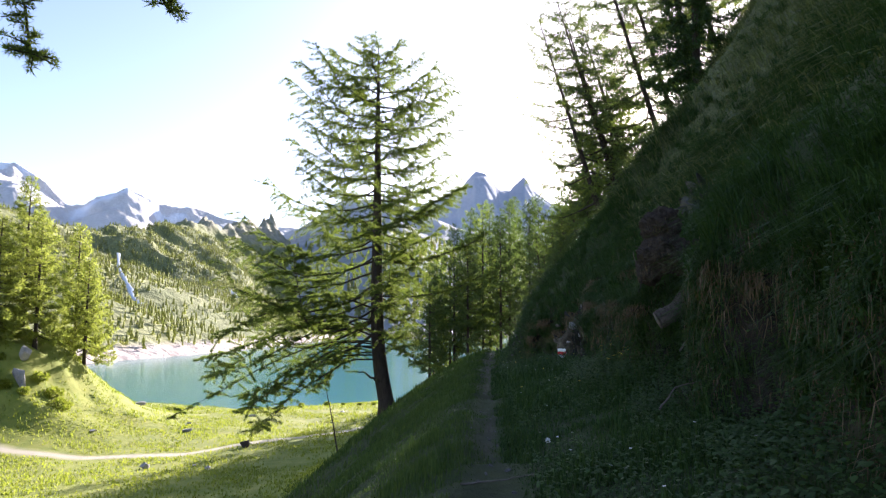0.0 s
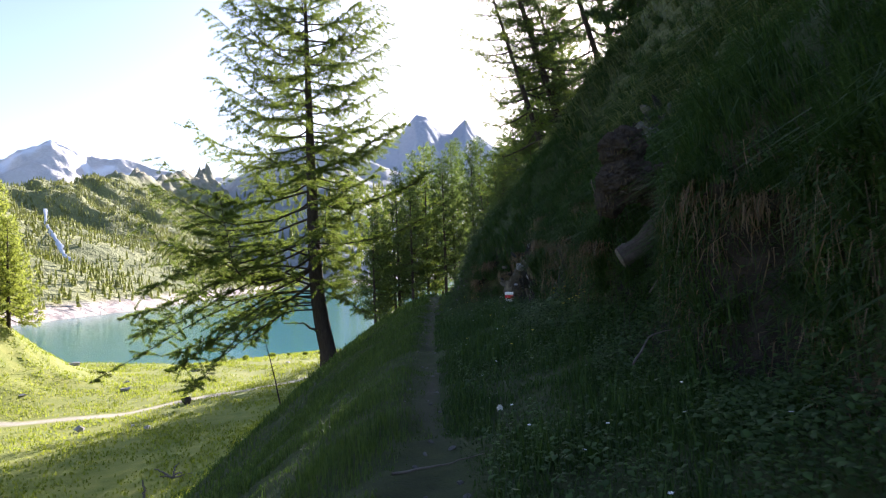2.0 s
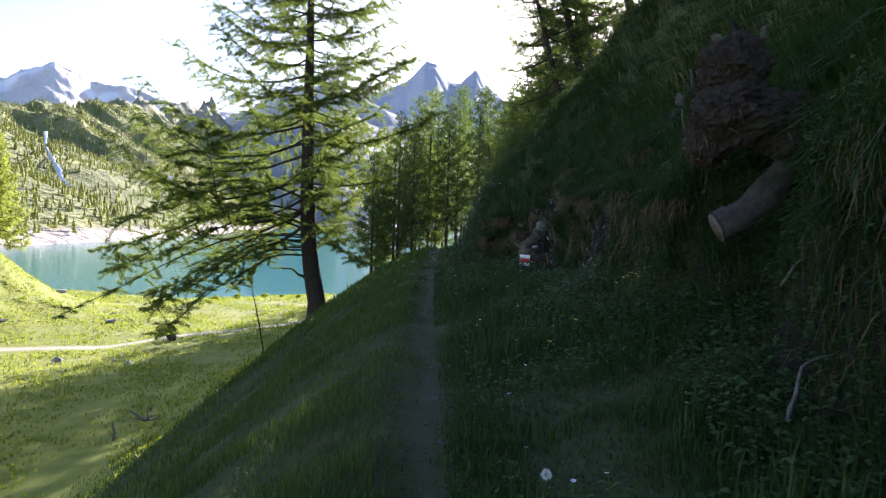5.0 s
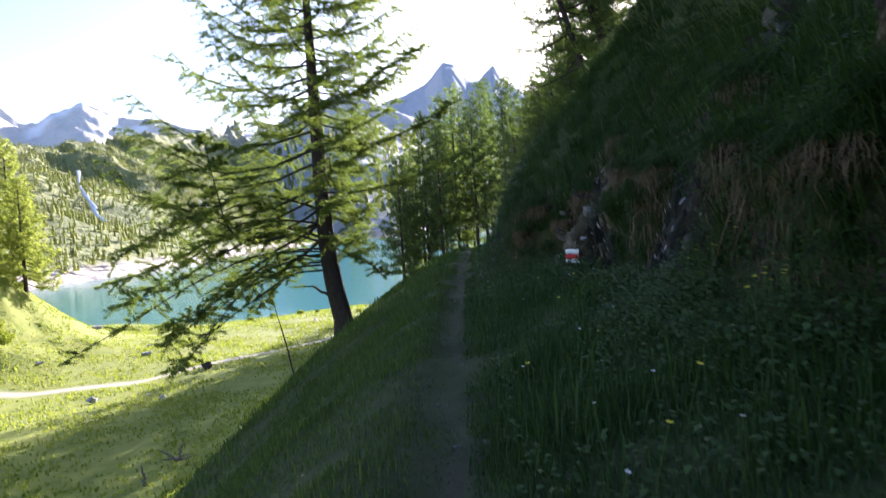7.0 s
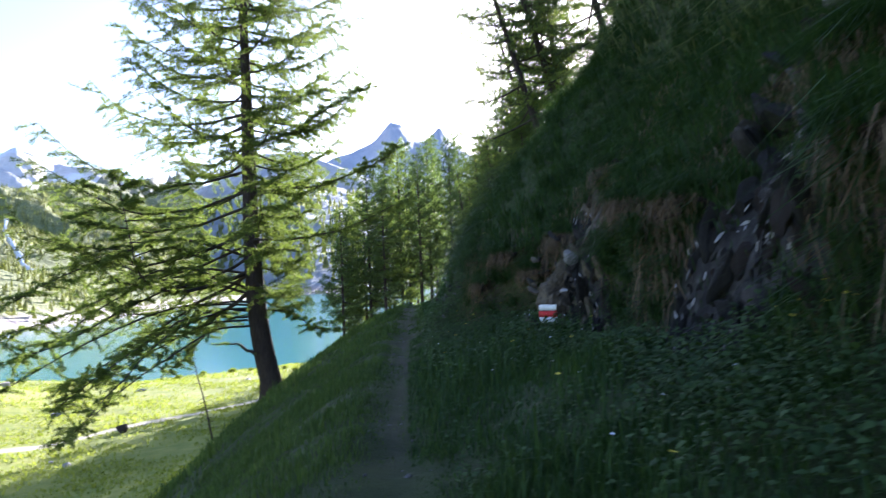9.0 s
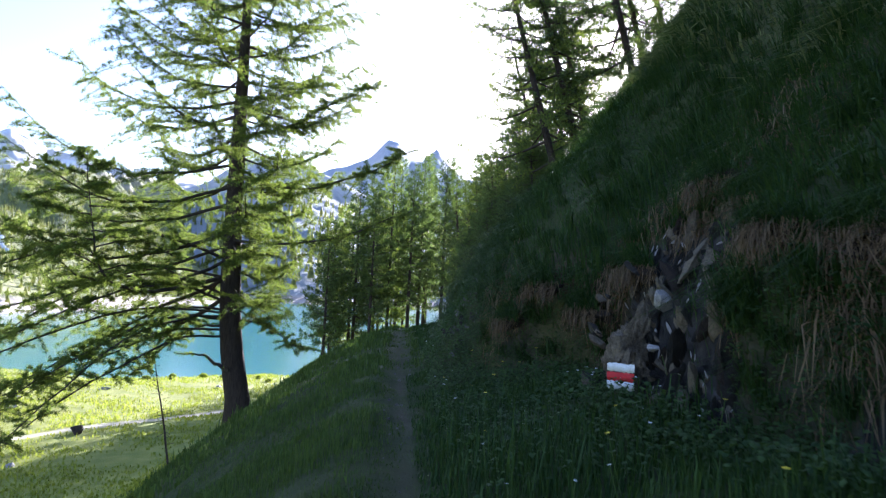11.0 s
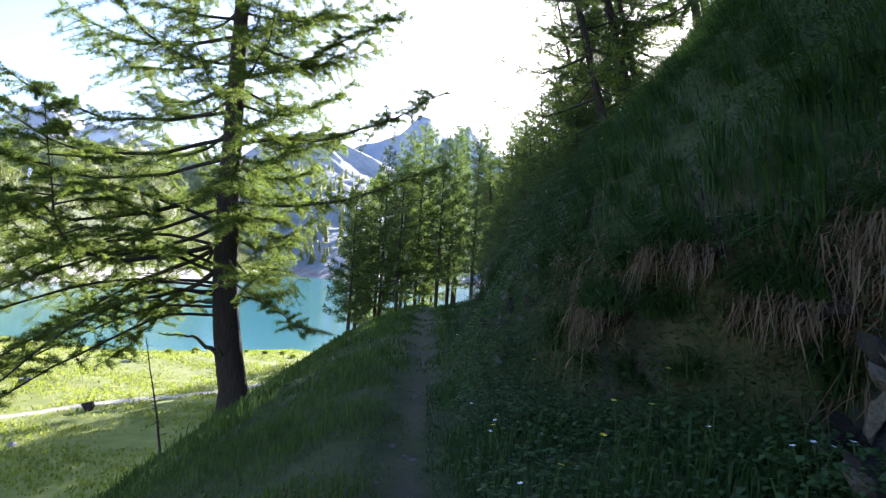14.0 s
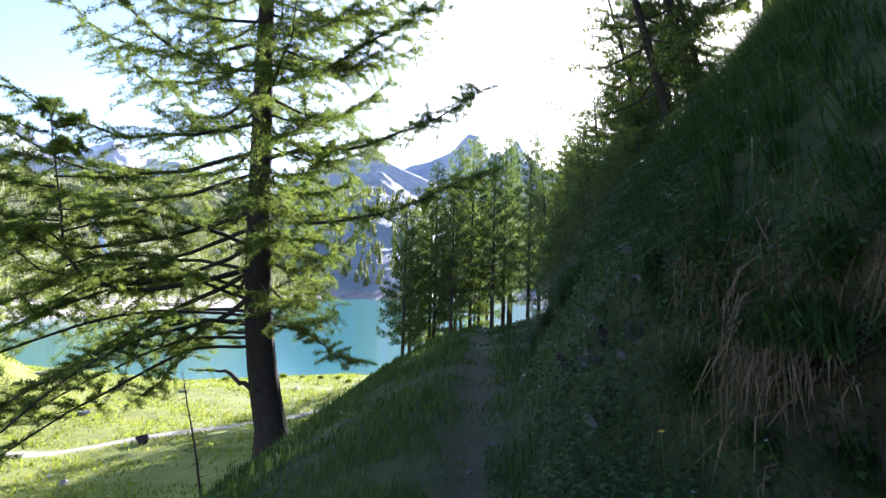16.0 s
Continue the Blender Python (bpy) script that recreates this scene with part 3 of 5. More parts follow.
# ---------------------------------------------------------------- larches
def larch(name, base, height, reach, label, seed, limbs=60, twigs=16, bunches=9, size=0.17, k=5, trunk_r=0.3, lean=(0, 0), first=0.08,
          droop=0.25, needles=None, group="", sides=10, split=False, turn=(0, 0), down=0.35, extra=(), bow=0.0, perk=0.22, lift=0.5, width=0.16):
    """A larch: reach(h, azimuth) gives the limb's length at that share of the height. Trunk, limbs with twigs, needle bunches."""
    r = np.random.default_rng(seed)
    needles = needles or NEEDLE
    root = new(name)
    root.location = base
    hs = np.linspace(0, 1, 26 if split else 14)
    bend = np.stack([lean[0] * hs + turn[0] * np.sin(hs * 3.1), lean[1] * hs + turn[1] * np.sin(hs * 3.1), hs], 1) * height
    bend[:, 0] += bow * (1 - np.exp(-(hs * height / 2.4) ** 1.4))
    rad = trunk_r * (1 - hs) ** 0.85 + 0.015
    rad[0] *= 1.45
    tp = bend.copy()
    tp[0, 2] -= 0.5
    v, f = tube(tp, rad, sides)
    link("trunk", mesh_from("trunk", v, f, BARK, True), root, "dark furrowed bark")
    wood, fine = Pile(), Pile()
    spots, ways = [], []
    for i in range(limbs):
        hf = first + (0.985 - first) * ((i + r.uniform(0, 1)) / limbs) ** 0.9
        az = i * 2.399 + r.uniform(-0.5, 0.5)
        ln = reach(hf, az) * r.uniform(0.72, 1.08)
        if ln < 0.15:
            continue
        start = np.array([np.interp(hf, hs, bend[:, q]) for q in range(3)])
        out = np.array([math.cos(az), math.sin(az), 0])
        s = np.linspace(0, 1, 9)
        rise = (lift - down * 2.2 * (1 - hf) ** 1.2) * ln
        zc = rise * s * 0.6 - droop * ln * np.sin(s * 2.4) * (1 - hf) + perk * ln * s ** 3
        wob = np.stack([r.normal(0, 0.02 * ln, 9), r.normal(0, 0.02 * ln, 9), r.normal(0, 0.015 * ln, 9)], 1) * s[:, None]
        pts = start + out * (s * ln)[:, None] + np.array([0, 0, 1.0]) * zc[:, None] + wob
        lr = (0.012 + (0.007 if split else 0.012) * ln) * (1 - s) + 0.005
        limb_pile = Pile() if split else wood
        limb_pile.add(*(tube(pts, lr, 6) if split else tube(pts[::2], lr[::2], 4)))
        nt = max(3, int(twigs * min(1, ln / 3.0)))
        for q in range(nt):
            u = 0.18 + 0.82 * (q + r.uniform(0, 1)) / nt
            p0 = np.array([np.interp(u, s, pts[:, e]) for e in range(3)])
            side = np.cross(out, (0, 0, 1.0)) * (1 if q % 2 else -1)
            tl = ln * r.uniform(0.12, 0.30) * (1.25 - u * 0.75) + 0.15
            dirn = out * r.uniform(0.3, 0.9) + side * r.uniform(0.3, 1.0) + np.array([0, 0, r.uniform(-0.55, 0.35)])
            dirn /= np.linalg.norm(dirn)
            w = np.linspace(0, 1, 4)
            tw = p0 + dirn * (w * tl)[:, None] + np.array([0, 0, 1.0]) * ((-0.25 * w ** 2) * tl * r.uniform(-0.3, 1.2))[:, None]
            if split or q % 2:
                fine.add(*(tube(tw, 0.008 * (1 - w) + 0.004, 3) if split else tube(tw[[0, 3]], [0.014, 0.006], 3)))
            nb = max(3, int(bunches * tl / 0.7))
            wq = r.uniform(0.05, 1, nb)
            spots.append(np.stack([np.interp(wq, w, tw[:, e]) for e in range(3)], 1) + r.normal(0, 0.02, (nb, 3)))
            ways.append(np.tile(dirn * 0.5 + np.array([0, 0, 0.25]), (nb, 1)))
        nb = max(2, int(bunches * ln / 1.3))
        wq = r.uniform(0.3, 1, nb)
        spots.append(np.stack([np.interp(wq, s, pts[:, e]) for e in range(3)], 1))
        ways.append(np.tile(out * 0.4 + np.array([0, 0, 0.5]), (nb, 1)))
        if split:
            link("limb", limb_pile.mesh("limb", TWIG, True), root)
    for line, thick, leafed in extra:
        q = np.array(line, float)
        u = np.linspace(0, len(q) - 1, 14)
        pts = np.stack([np.interp(u, np.arange(len(q)), q[:, e]) for e in range(3)], 1)
        pts[1:-1] = (pts[:-2] + pts[1:-1] * 2 + pts[2:]) / 4
        pts[2:] += np.cumsum(r.normal(0, 0.06 * min(1, thick * 24), (12, 3)), 0) * 0.7
        if thick < 0.05 and pts[-1, 2] < pts[0, 2]:
            pts[:, 2] += 0.10 * np.linalg.norm(pts[-1] - pts[0]) * np.sin(np.linspace(0, 3.6, 14))
        own = Pile()
        own.add(*tube(pts, thick * (1 - np.linspace(0, 1, 14)) + 0.008, 6))
        for e in range(int(95 * leafed)):
            u0 = r.uniform(0.2 if split else 0.72, 1.0) * 13
            p0 = np.array([np.interp(u0, np.arange(14), pts[:, a]) for a in range(3)])
            dirn = r.normal(0, 1, 3) * (1, 1, 0.35) + (0, 0, 0.05)
            dirn /= np.linalg.norm(dirn)
            tl = r.uniform(0.2, 1.25) * leafed * (1.0 if split else 0.45)
            w = np.linspace(0, 1, 4)
            tw = p0 + dirn * (w * tl)[:, None] - np.array([0, 0, 0.2]) * (w ** 2 * tl)[:, None]
            fine.add(*tube(tw, 0.008 * (1 - w) + 0.004, 3))
            nb = max(3, int(bunches * 1.4 * tl / 0.7))
            wq = r.uniform(0.05, 1, nb)
            spots.append(np.stack([np.interp(wq, w, tw[:, a]) for a in range(3)], 1))
            ways.append(np.tile(dirn * 0.5 + np.array([0, 0, 0.25]), (nb, 1)))
        link("limb", own.mesh("limb", TWIG, True), root)
    if not split:
        tagged(link("branchwork", wood.mesh("branchwork", TWIG), root), kind="stuff")
    tagged(link("twigwork", fine.mesh("twigwork", TWIG), root), kind="stuff")
    P, W = np.vstack(spots), np.vstack(ways)
    v, f = tufts(P, W, np.full(len(P), size), k, r, 0.9, width)
    tagged(link("crown", mesh_from("crown", v, f, needles), root, "feathery light green needles"), kind="stuff")
    return tagged(root, label, "larch tree", group)


def main_reach(h, az):
    left = np.interp(h, [0.1, 0.16, 0.3, 0.44, 0.56, 0.64, 0.72, 0.82, 0.9, 0.95, 1], [6.2, 9.8, 9.0, 6.8, 6.2, 5.2, 6.2, 5.2, 3.6, 2.0, 0.6])
    right = np.interp(h, [0.1, 0.16, 0.3, 0.44, 0.56, 0.64, 0.72, 0.82, 0.9, 0.95, 1], [1.7, 2.0, 2.4, 3.8, 4.4, 3.6, 4.6, 4.7, 3.0, 1.8, 0.6])
    c = math.cos(az)
    return left * (0.5 - 0.5 * c) + right * (0.5 + 0.5 * c)


def cone_reach(r0, p=0.8):
    return lambda h, az: r0 * (1 - h) ** p * (0.6 + 0.4 * min(1, h / 0.15)) + 0.15


def leader_boughs():
    """Boughs round the upturned leader of the lowest limb, shorter towards its tip."""
    r = np.random.default_rng(15)
    out = []
    for q in range(15):
        u = (q + 0.5) / 15
        p = np.array((-3.3 - 0.6 * u, -3.3, 4.2 + 3.2 * u))
        a = q * 2.4 + r.uniform(-0.3, 0.3)
        ln = 2.5 * (1 - u) ** 0.7 + 0.3
        way = np.array((math.cos(a), math.sin(a) * 0.8, 0))
        out.append(([tuple(p), tuple(p + way * ln * 0.5 + (0, 0, 0.05)), tuple(p + way * ln + (0, 0, 0.2 - 0.3 * (1 - u)))], 0.016, 0.42 - 0.15 * u))
    return tuple(out)


def enlarged(boughs, k):
    return [([tuple(v * k for v in p) for p in line], thick * k, leafed) for line, thick, leafed in boughs]


larch("larch", (-2.45, 35.3, ground_at(-2.45, 35.3) - 0.15), 16.95 - ground_at(-2.45, 35.3), main_reach, "tall sunlit larch with sparse spreading branches on the slope", 3, 92, 34, 24, 0.12, 7, 0.41, (-0.004, 0), 0.2, split=True, bow=-0.65, perk=0.28, lift=0.38, width=0.14,
      extra=enlarged((([(-0.8, 0, 4.4), (-1.6, -1.5, 4.0), (-2.7, -2.8, 3.8), (-3.3, -3.3, 4.2), (-3.6, -3.3, 5.4), (-3.85, -3.3, 7.6)], 0.065, 0.6),
             ([(-0.2, -0.2, 1.2), (-0.6, -0.25, 1.6), (-1.0, -0.3, 1.85), (-1.5, -0.3, 2.0), (-2.2, -0.3, 1.9)], 0.08, 0.12),
             ([(-0.5, -0.25, 1.55), (-0.45, -0.3, 1.85), (-0.43, -0.3, 2.1)], 0.05, 0),
             ([(-0.7, 0, 3.4), (-2.0, -0.6, 3.0), (-3.8, -1.0, 1.9), (-5.2, -1.2, 1.3), (-6.4, -1.3, 1.3)], 0.04, 0.8),
             ([(-0.7, 0, 3.2), (-1.8, -1.5, 2.6), (-3.2, -2.8, 1.7), (-4.4, -3.8, 1.1), (-5.4, -4.4, 1.0)], 0.04, 0.8),
             ([(-0.8, 0, 4.4), (-2.8, 0.3, 4.0), (-5.2, 0.5, 3.0), (-7.2, 0.6, 2.2), (-8.6, 0.6, 2.1)], 0.045, 0.9),
             ([(-0.9, 0, 5.0), (-2.6, -1.8, 4.9), (-4.6, -3.4, 4.2), (-6.5, -4.6, 3.8)], 0.045, 0.8),
             ([(-0.6, 0, 2.9), (-1.6, 0.6, 2.4), (-2.8, 1.0, 1.6), (-4.0, 1.3, 1.0)], 0.04, 0.6),
             ([(-0.6, 0, 2.6), (-1.6, -1.0, 2.0), (-2.9, -2.2, 1.1), (-4.0, -3.4, 0.5), (-5.0, -4.4, 0.2)], 0.035, 0.6),
             ([(-0.6, 0, 2.8), (-1.9, -0.4, 2.2), (-3.6, -0.8, 1.2), (-5.2, -1.0, 0.6), (-6.6, -1.2, 0.4)], 0.035, 0.6),
             ([(-0.7, 0, 3.1), (-1.6, -2.0, 2.6), (-2.5, -4.0, 1.8), (-3.2, -5.6, 1.2), (-3.8, -6.8, 1.0)], 0.035, 0.6),
             ([(-0.7, 0, 3.3), (-2.3, -1.6, 2.7), (-4.3, -3.2, 1.7), (-6.2, -4.6, 1.1), (-8.0, -5.6, 0.9)], 0.035, 0.6),
             ([(-0.6, 0, 3.0), (0.5, -0.2, 2.9), (1.2, -0.3, 2.4), (1.9, -0.3, 2.5)], 0.03, 0.5),
             ([(-0.9, 0, 5.6), (1.0, -1.0, 5.3), (3.0, -2.0, 5.6), (4.6, -2.6, 6.4)], 0.045, 0.7),
             ([(-0.6, 0, 8.8), (0.8, -0.2, 9.1), (2.0, -0.4, 9.7), (3.0, -0.5, 10.2), (3.9, -0.6, 10.5)], 0.05, 0.75),
             ([(-0.6, 0, 7.0), (0.6, -0.5, 7.3), (1.8, -1.0, 7.4), (3.0, -1.5, 7.7), (3.9, -1.8, 8.0), (4.6, -2.0, 8.5)], 0.055, 0.7),
             ([(-0.8, 0, 3.7), (-2.2, -1.2, 3.6), (-3.8, -2.6, 2.8), (-5.0, -4.0, 2.2), (-6.6, -5.0, 2.3)], 0.04, 0.8),
             ([(-0.8, 0, 3.9), (-2.4, -0.8, 3.8), (-4.2, -1.5, 3.1), (-6.3, -2.2, 2.7), (-8.2, -2.6, 2.9)], 0.04, 0.8)) + leader_boughs(), 1.11))

# copse beyond the brow
# the first and those past y 115 stand hidden, added to shade the meadow
COPSE = ((-1.5, 110, 24), (-2.6, 91, 19), (-2.2, 97, 20), (0.6, 93, 23), (2.4, 90, 20), (4.6, 96, 25), (6.8, 92, 21), (3.0, 101, 26), (8.4, 97, 24), (11, 95, 23), (0.0, 98, 22), (13, 101, 25), (15.5, 97, 22), (6, 106, 27), (10, 108, 27), (17.5, 104, 24), (20, 110, 26), (4, 118, 26), (8, 122, 26), (12, 126, 27), (7, 142, 27))
for i, (x, y, h) in enumerate(COPSE):
    z0 = ground_at(x, y)
    larch("larch", (x, y, z0 - 0.2), min(h, 20.5 - z0 + (i % 3) * 1.5), cone_reach(3.7, 0.55), "larch in a dense copse beyond the brow of the path", 20 + i, 66, 12, 6, 0.52, 3, 0.24, width=0.21, needles=NEEDLE_BACKLIT if i % 5 else NEEDLE, group="copse by the lake", sides=6, first=0.16 + 0.16 * ((i * 7) % 5) / 4)
larch("spruce", (13.6, 75, ground_at(13.6, 75) - 0.3), 15.2 - ground_at(13.6, 75), cone_reach(1.9, 0.8), "dark narrow spruce among the larches", 60, 70, 12, 12, 0.3, 6, 0.2, needles=NEEDLE_DARK, sides=6, first=0.05, down=0.5)

larch("spruce", (12.4, 31, ground_at(12.4, 31) - 0.3), 11, cone_reach(2.6, 0.7), "dense dark spruce high on the steep bank", 61, 80, 14, 14, 0.3, 6, 0.2, needles=NEEDLE_DARK, sides=6, first=0.03, down=0.5)

# leaning larches on the hillside against the sun
for i, (x, y, h, w) in enumerate(((11.1, 45.2, 15, 4.6), (15.2, 45.5, 17, 5), (13.2, 48.5, 15, 4.5), (17.5, 44, 17, 5), (12.6, 46.6, 16, 4.2), (20, 47, 17, 5), (15, 52, 15, 4.5), (18, 51, 17, 5), (22, 43, 16, 5), (19, 39, 15, 4.5), (21, 55, 17, 5), (17.5, 64, 16, 4.5), (13.6, 56, 12, 3.4), (15.6, 60, 13, 3.6), (12.0, 84, 14, 3.4), (13.6, 88, 15, 3.4), (11.2, 78, 13, 3.4), (15.8, 82, 15, 4), (11.6, 70, 11, 3), (13.2, 67, 12, 3.2), (14.6, 71, 12, 3.2), (12.7, 74, 11, 3), (15.5, 66, 13, 3.4), (16.6, 73, 13, 3.4), (14.2, 78, 12, 3.2))):
    larch("larch", (x, y, ground_at(x, y) - 0.3), h, cone_reach(w, 0.45), "dark backlit larch leaning from the steep hillside", 80 + i, 46, 16, 11 if x > 14.5 else 8, 0.25, 4, 0.2, width=0.17, lean=(-0.3 if y < 58 else -0.1, -0.05), group="hillside larches", sides=7, first=0.05, needles=NEEDLE_BACKLIT if i % 3 else NEEDLE)
# young larches on the hillside brow, mostly added to block sun from the path
for i, (x, y, h, w) in enumerate(((9.8, 50.5, 3.2, 1.5), (10.6, 52.5, 4, 1.7), (9.6, 54, 4.5, 1.8), (11.5, 56, 4.5, 1.9), (10.6, 58, 5, 2.0), (8.9, 52, 3.6, 1.6), (12.5, 60, 5, 2.2), (8.6, 56.5, 4.2, 1.7), (10.9, 49.6, 4.5, 1.9), (11.7, 51, 5, 2.0), (12.6, 53.5, 5, 2.1), (7.9, 54, 3.3, 1.5), (9.4, 58.8, 4.6, 1.9), (7.7, 50.5, 2.4, 1.3), (10.8, 60, 8, 2.2), (12.3, 58, 9, 2.4), (13.5, 62, 10, 2.6), (9.6, 63, 7, 2.0), (11.6, 66, 9, 2.4), (14.5, 56, 10, 2.6))):
    larch("larch", (x, y, ground_at(x, y) - 0.2), h, cone_reach(w, 0.5), "small dark young larch on the hillside brow, set to screen the sun", 160 + i, 44, 14, 16, 0.22, 4, 0.07, width=0.18, lean=(-0.08, 0), group="young larches", sides=6, first=0.03, needles=NEEDLE_BACKLIT)

# larches on the rocky knoll
for i, (x, y, h) in enumerate(((-46.5, 77, 16), (-50, 80, 18), (-44, 83, 13), (-53, 76, 18), (-48.5, 73, 14), (-57, 80, 18), (-54, 71, 15), (-47, 86, 17))):
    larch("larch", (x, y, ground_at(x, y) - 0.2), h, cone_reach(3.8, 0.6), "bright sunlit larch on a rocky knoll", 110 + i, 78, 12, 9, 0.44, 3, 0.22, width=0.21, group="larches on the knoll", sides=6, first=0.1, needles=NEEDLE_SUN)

# larch beside the start of the path, one limb reaching over it
larch("larch", (-5.5, 2.0, ground_at(-5.5, 2.0) - 0.2), 12, lambda h, az: 1.6 * (1 - h) + 0.2, "larch below the path with a long limb reaching over it", 140, 22, 5, 40, 0.075, 6, 0.2,
      extra=(([(0, 0, 10.0), (1.4, 1.0, 10.2), (2.5, 1.9, 9.9), (3.1, 2.3, 9.4), (3.15, 2.4, 9.0)], 0.02, 0.42), ([(0, 0, 10.3), (2.3, 1.4, 10.4), (3.8, 2.2, 9.7), (4.3, 2.4, 9.4)], 0.02, 0.34)))


# ---------------------------------------------------------------- grass, leaves and flowers
def scatter(n, d0, d1, y0, y1, r):
    return r.uniform(d0, d1, n), r.uniform(y0, y1, n)


def hanging(p, h, r, width=0.006, out=0.3, turn=0.75):
    """Blades that bend over and hang down the bank."""
    m = len(p)
    a = r.normal(0, turn, m)
    way = np.stack([-np.cos(a) * out, np.sin(a) * out, np.zeros(m)], 1) * h[:, None]
    side = np.stack([np.sin(a), np.cos(a), np.zeros(m)], 1) * (width * r.uniform(0.5, 1.5, m))[:, None]
    up = np.array([0, 0, 1.0])
    sway = np.stack([r.normal(0, 0.12, m), r.normal(0, 0.28, m), np.zeros(m)], 1) * h[:, None]
    mid = p + way * 0.8 - up * (h * r.uniform(-0.1, 0.25, m))[:, None]
    tip = p + way + sway - up * (h * r.uniform(0.55, 1.0, m))[:, None]
    v = np.stack([p - side, p + side, mid - side * 0.8, mid + side * 0.8, tip], 1).reshape(-1, 3)
    b = np.arange(m)[:, None] * 5
    return v, np.concatenate([b + np.array([[0, 1, 3]]), b + np.array([[0, 3, 2]]), b + np.array([[2, 3, 4]])])


def build_grass():
    r = np.random.default_rng(41)
    pile = Pile()
    upper = Pile()
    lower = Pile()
    for n, d0, d1, y0, y1, h0, h1, width, lean in (
            (60000, 0.15, 3.4, 0.5, 13, 0.06, 0.2, 0.0045, 1.2), (90000, -3.6, 0.4, 0.5, 24, 0.06, 0.17, 0.005, 0.8), (105000, 0.1, 4.4, 0.5, 24, 0.08, 0.30, 0.006, 0.9),
            (37000, -6, 0.5, 24, 50, 0.09, 0.22, 0.012, 0.7), (28000, 0.5, 6, 24, 50, 0.09, 0.22, 0.012, 0.7), (32000, -13, -3.4, 0.5, 45, 0.1, 0.26, 0.014, 0.8),
            (60000, 4.0, 15, -2, 46, 0.25, 0.60, 0.018, 1.2), (32000, 2.6, 6.5, 1, 28, 0.2, 0.45, 0.009, 1.3)):
        d, y = scatter(n, d0, d1, y0, y1, r)
        clump = np.clip(0.75 + 0.7 * fractal(d * 1.1, y * 1.1, 2), 0.3, 1.5)
        keep = (np.abs(d + 0.08 * wave(y / 1.3, y * 0)) > 0.01 + 0.08 * r.uniform(0, 1, n)) & (r.uniform(0, 1, n) < 0.6 + 0.4 * clump) & (bare(d, y) * 0.88 < r.uniform(0.03, 1, n))
        d, y, clump = d[keep], y[keep], clump[keep]
        p = lie(d, y)
        h = r.uniform(h0, h1, len(d)) * clump * np.clip(np.abs(d) / 0.42, 0.4, 1)
        way = np.stack([-step(1.0, 4.0, d) * 0.8, -0.1 + d * 0, d * 0 - step(2.5, 5, d) * 0.5], 1)
        p[:, 2] -= 0.02
        if d1 < 5:
            h = h * np.where(r.uniform(0, 1, len(h)) < 0.04, 1.9, 1.0)
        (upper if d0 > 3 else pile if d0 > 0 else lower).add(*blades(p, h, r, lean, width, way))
    tagged(new("hill_grass", upper.mesh("hill_grass", HILL)), "tall grass on the steep hillside, paled to stand for sun glare", "grass", kind="stuff")
    tagged(new("slope_grass", lower.mesh("slope_grass", GRASS_LIT)), "short green grass on the slope below the path, toned as if lit", "grass", kind="stuff")
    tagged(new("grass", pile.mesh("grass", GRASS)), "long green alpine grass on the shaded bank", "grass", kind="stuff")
    # tussocks: fans of long blades arching downhill
    n = 1500
    y, d = r.uniform(0.8, 34, n), 0
    d = foot_at(y) + 0.25 + 6.5 * r.uniform(0, 1, n) ** 1.7
    open_turf = bare(d, y) < 0.3
    d, y = d[open_turf], y[open_turf]
    n = len(d)
    q = lie(d, y)
    per = 46
    p = np.repeat(q, per, 0) + r.normal(0, 0.05, (n * per, 3)) * (1, 1, 0.3)
    size = np.repeat(r.uniform(0.22, 0.62, n), per) * r.uniform(0.6, 1.15, n * per)
    way = np.tile(np.array((-0.75, -0.15, -0.45)), (n * per, 1)) * np.repeat(r.uniform(0.4, 1.3, n), per)[:, None]
    pile = Pile()
    pile.add(*blades(p, size, r, 1.25, 0.006, way))
    tagged(new("tussock_grass", pile.mesh("tussock_grass", GRASS)), "arching grass tussocks on the steep bank", "grass", kind="stuff")
    # dry tussocks hanging over the broken bank
    wall_y = r.uniform(2.5, 12, 13000)
    wall_d = foot_at(wall_y) + r.uniform(0.05, 1.0, 13000)
    some = (fractal(wall_y * 1.3, wall_d * 1.5, 2) > r.uniform(-0.6, 0.5, 13000))
    wall_p = lie(wall_d[some], wall_y[some])
    for nm, mat, half, label in (("hanging_grass", GRASS, slice(0, None, 2), "green grass hanging down the broken bank"), ("withered_grass", HAY, slice(1, None, 4), "withered grass hanging down the broken bank")):
        q = wall_p[half]
        tagged(new(nm, mesh_from(nm, *hanging(q, r.uniform(0.12, 0.42, len(q)), r, 0.005, 0.5, 1.0), mat)), label, "grass", kind="stuff")
    n = 27000
    y = np.concatenate([r.uniform(0.5, 30, 20000), r.uniform(12.6, 18.8, 7000)])
    edge = bare(foot_at(y) + 0.55, y) > 0.5
    d = foot_at(y) + r.normal(0.55, 0.18, n) + np.where(edge, 0.75 * np.exp(-((y - 12.9) / 1.3) ** 4) + 0.3, 0) + np.where(np.arange(n) > 20000, np.abs(r.normal(0.35, 0.35, n)), 0)
    keep = (bare(d, y) < r.uniform(0.1, 1, n)) & (r.uniform(0, 1, n) < np.interp(y, [0, 7, 9, 11, 17, 19], [0.2, 0.25, 0.6, 1, 1, 0.6])) & (fractal(y / 0.7, d * 0.3, 2) > r.uniform(-0.35, 0.7, n))
    d, y = d[keep], y[keep]
    p = lie(d, y)
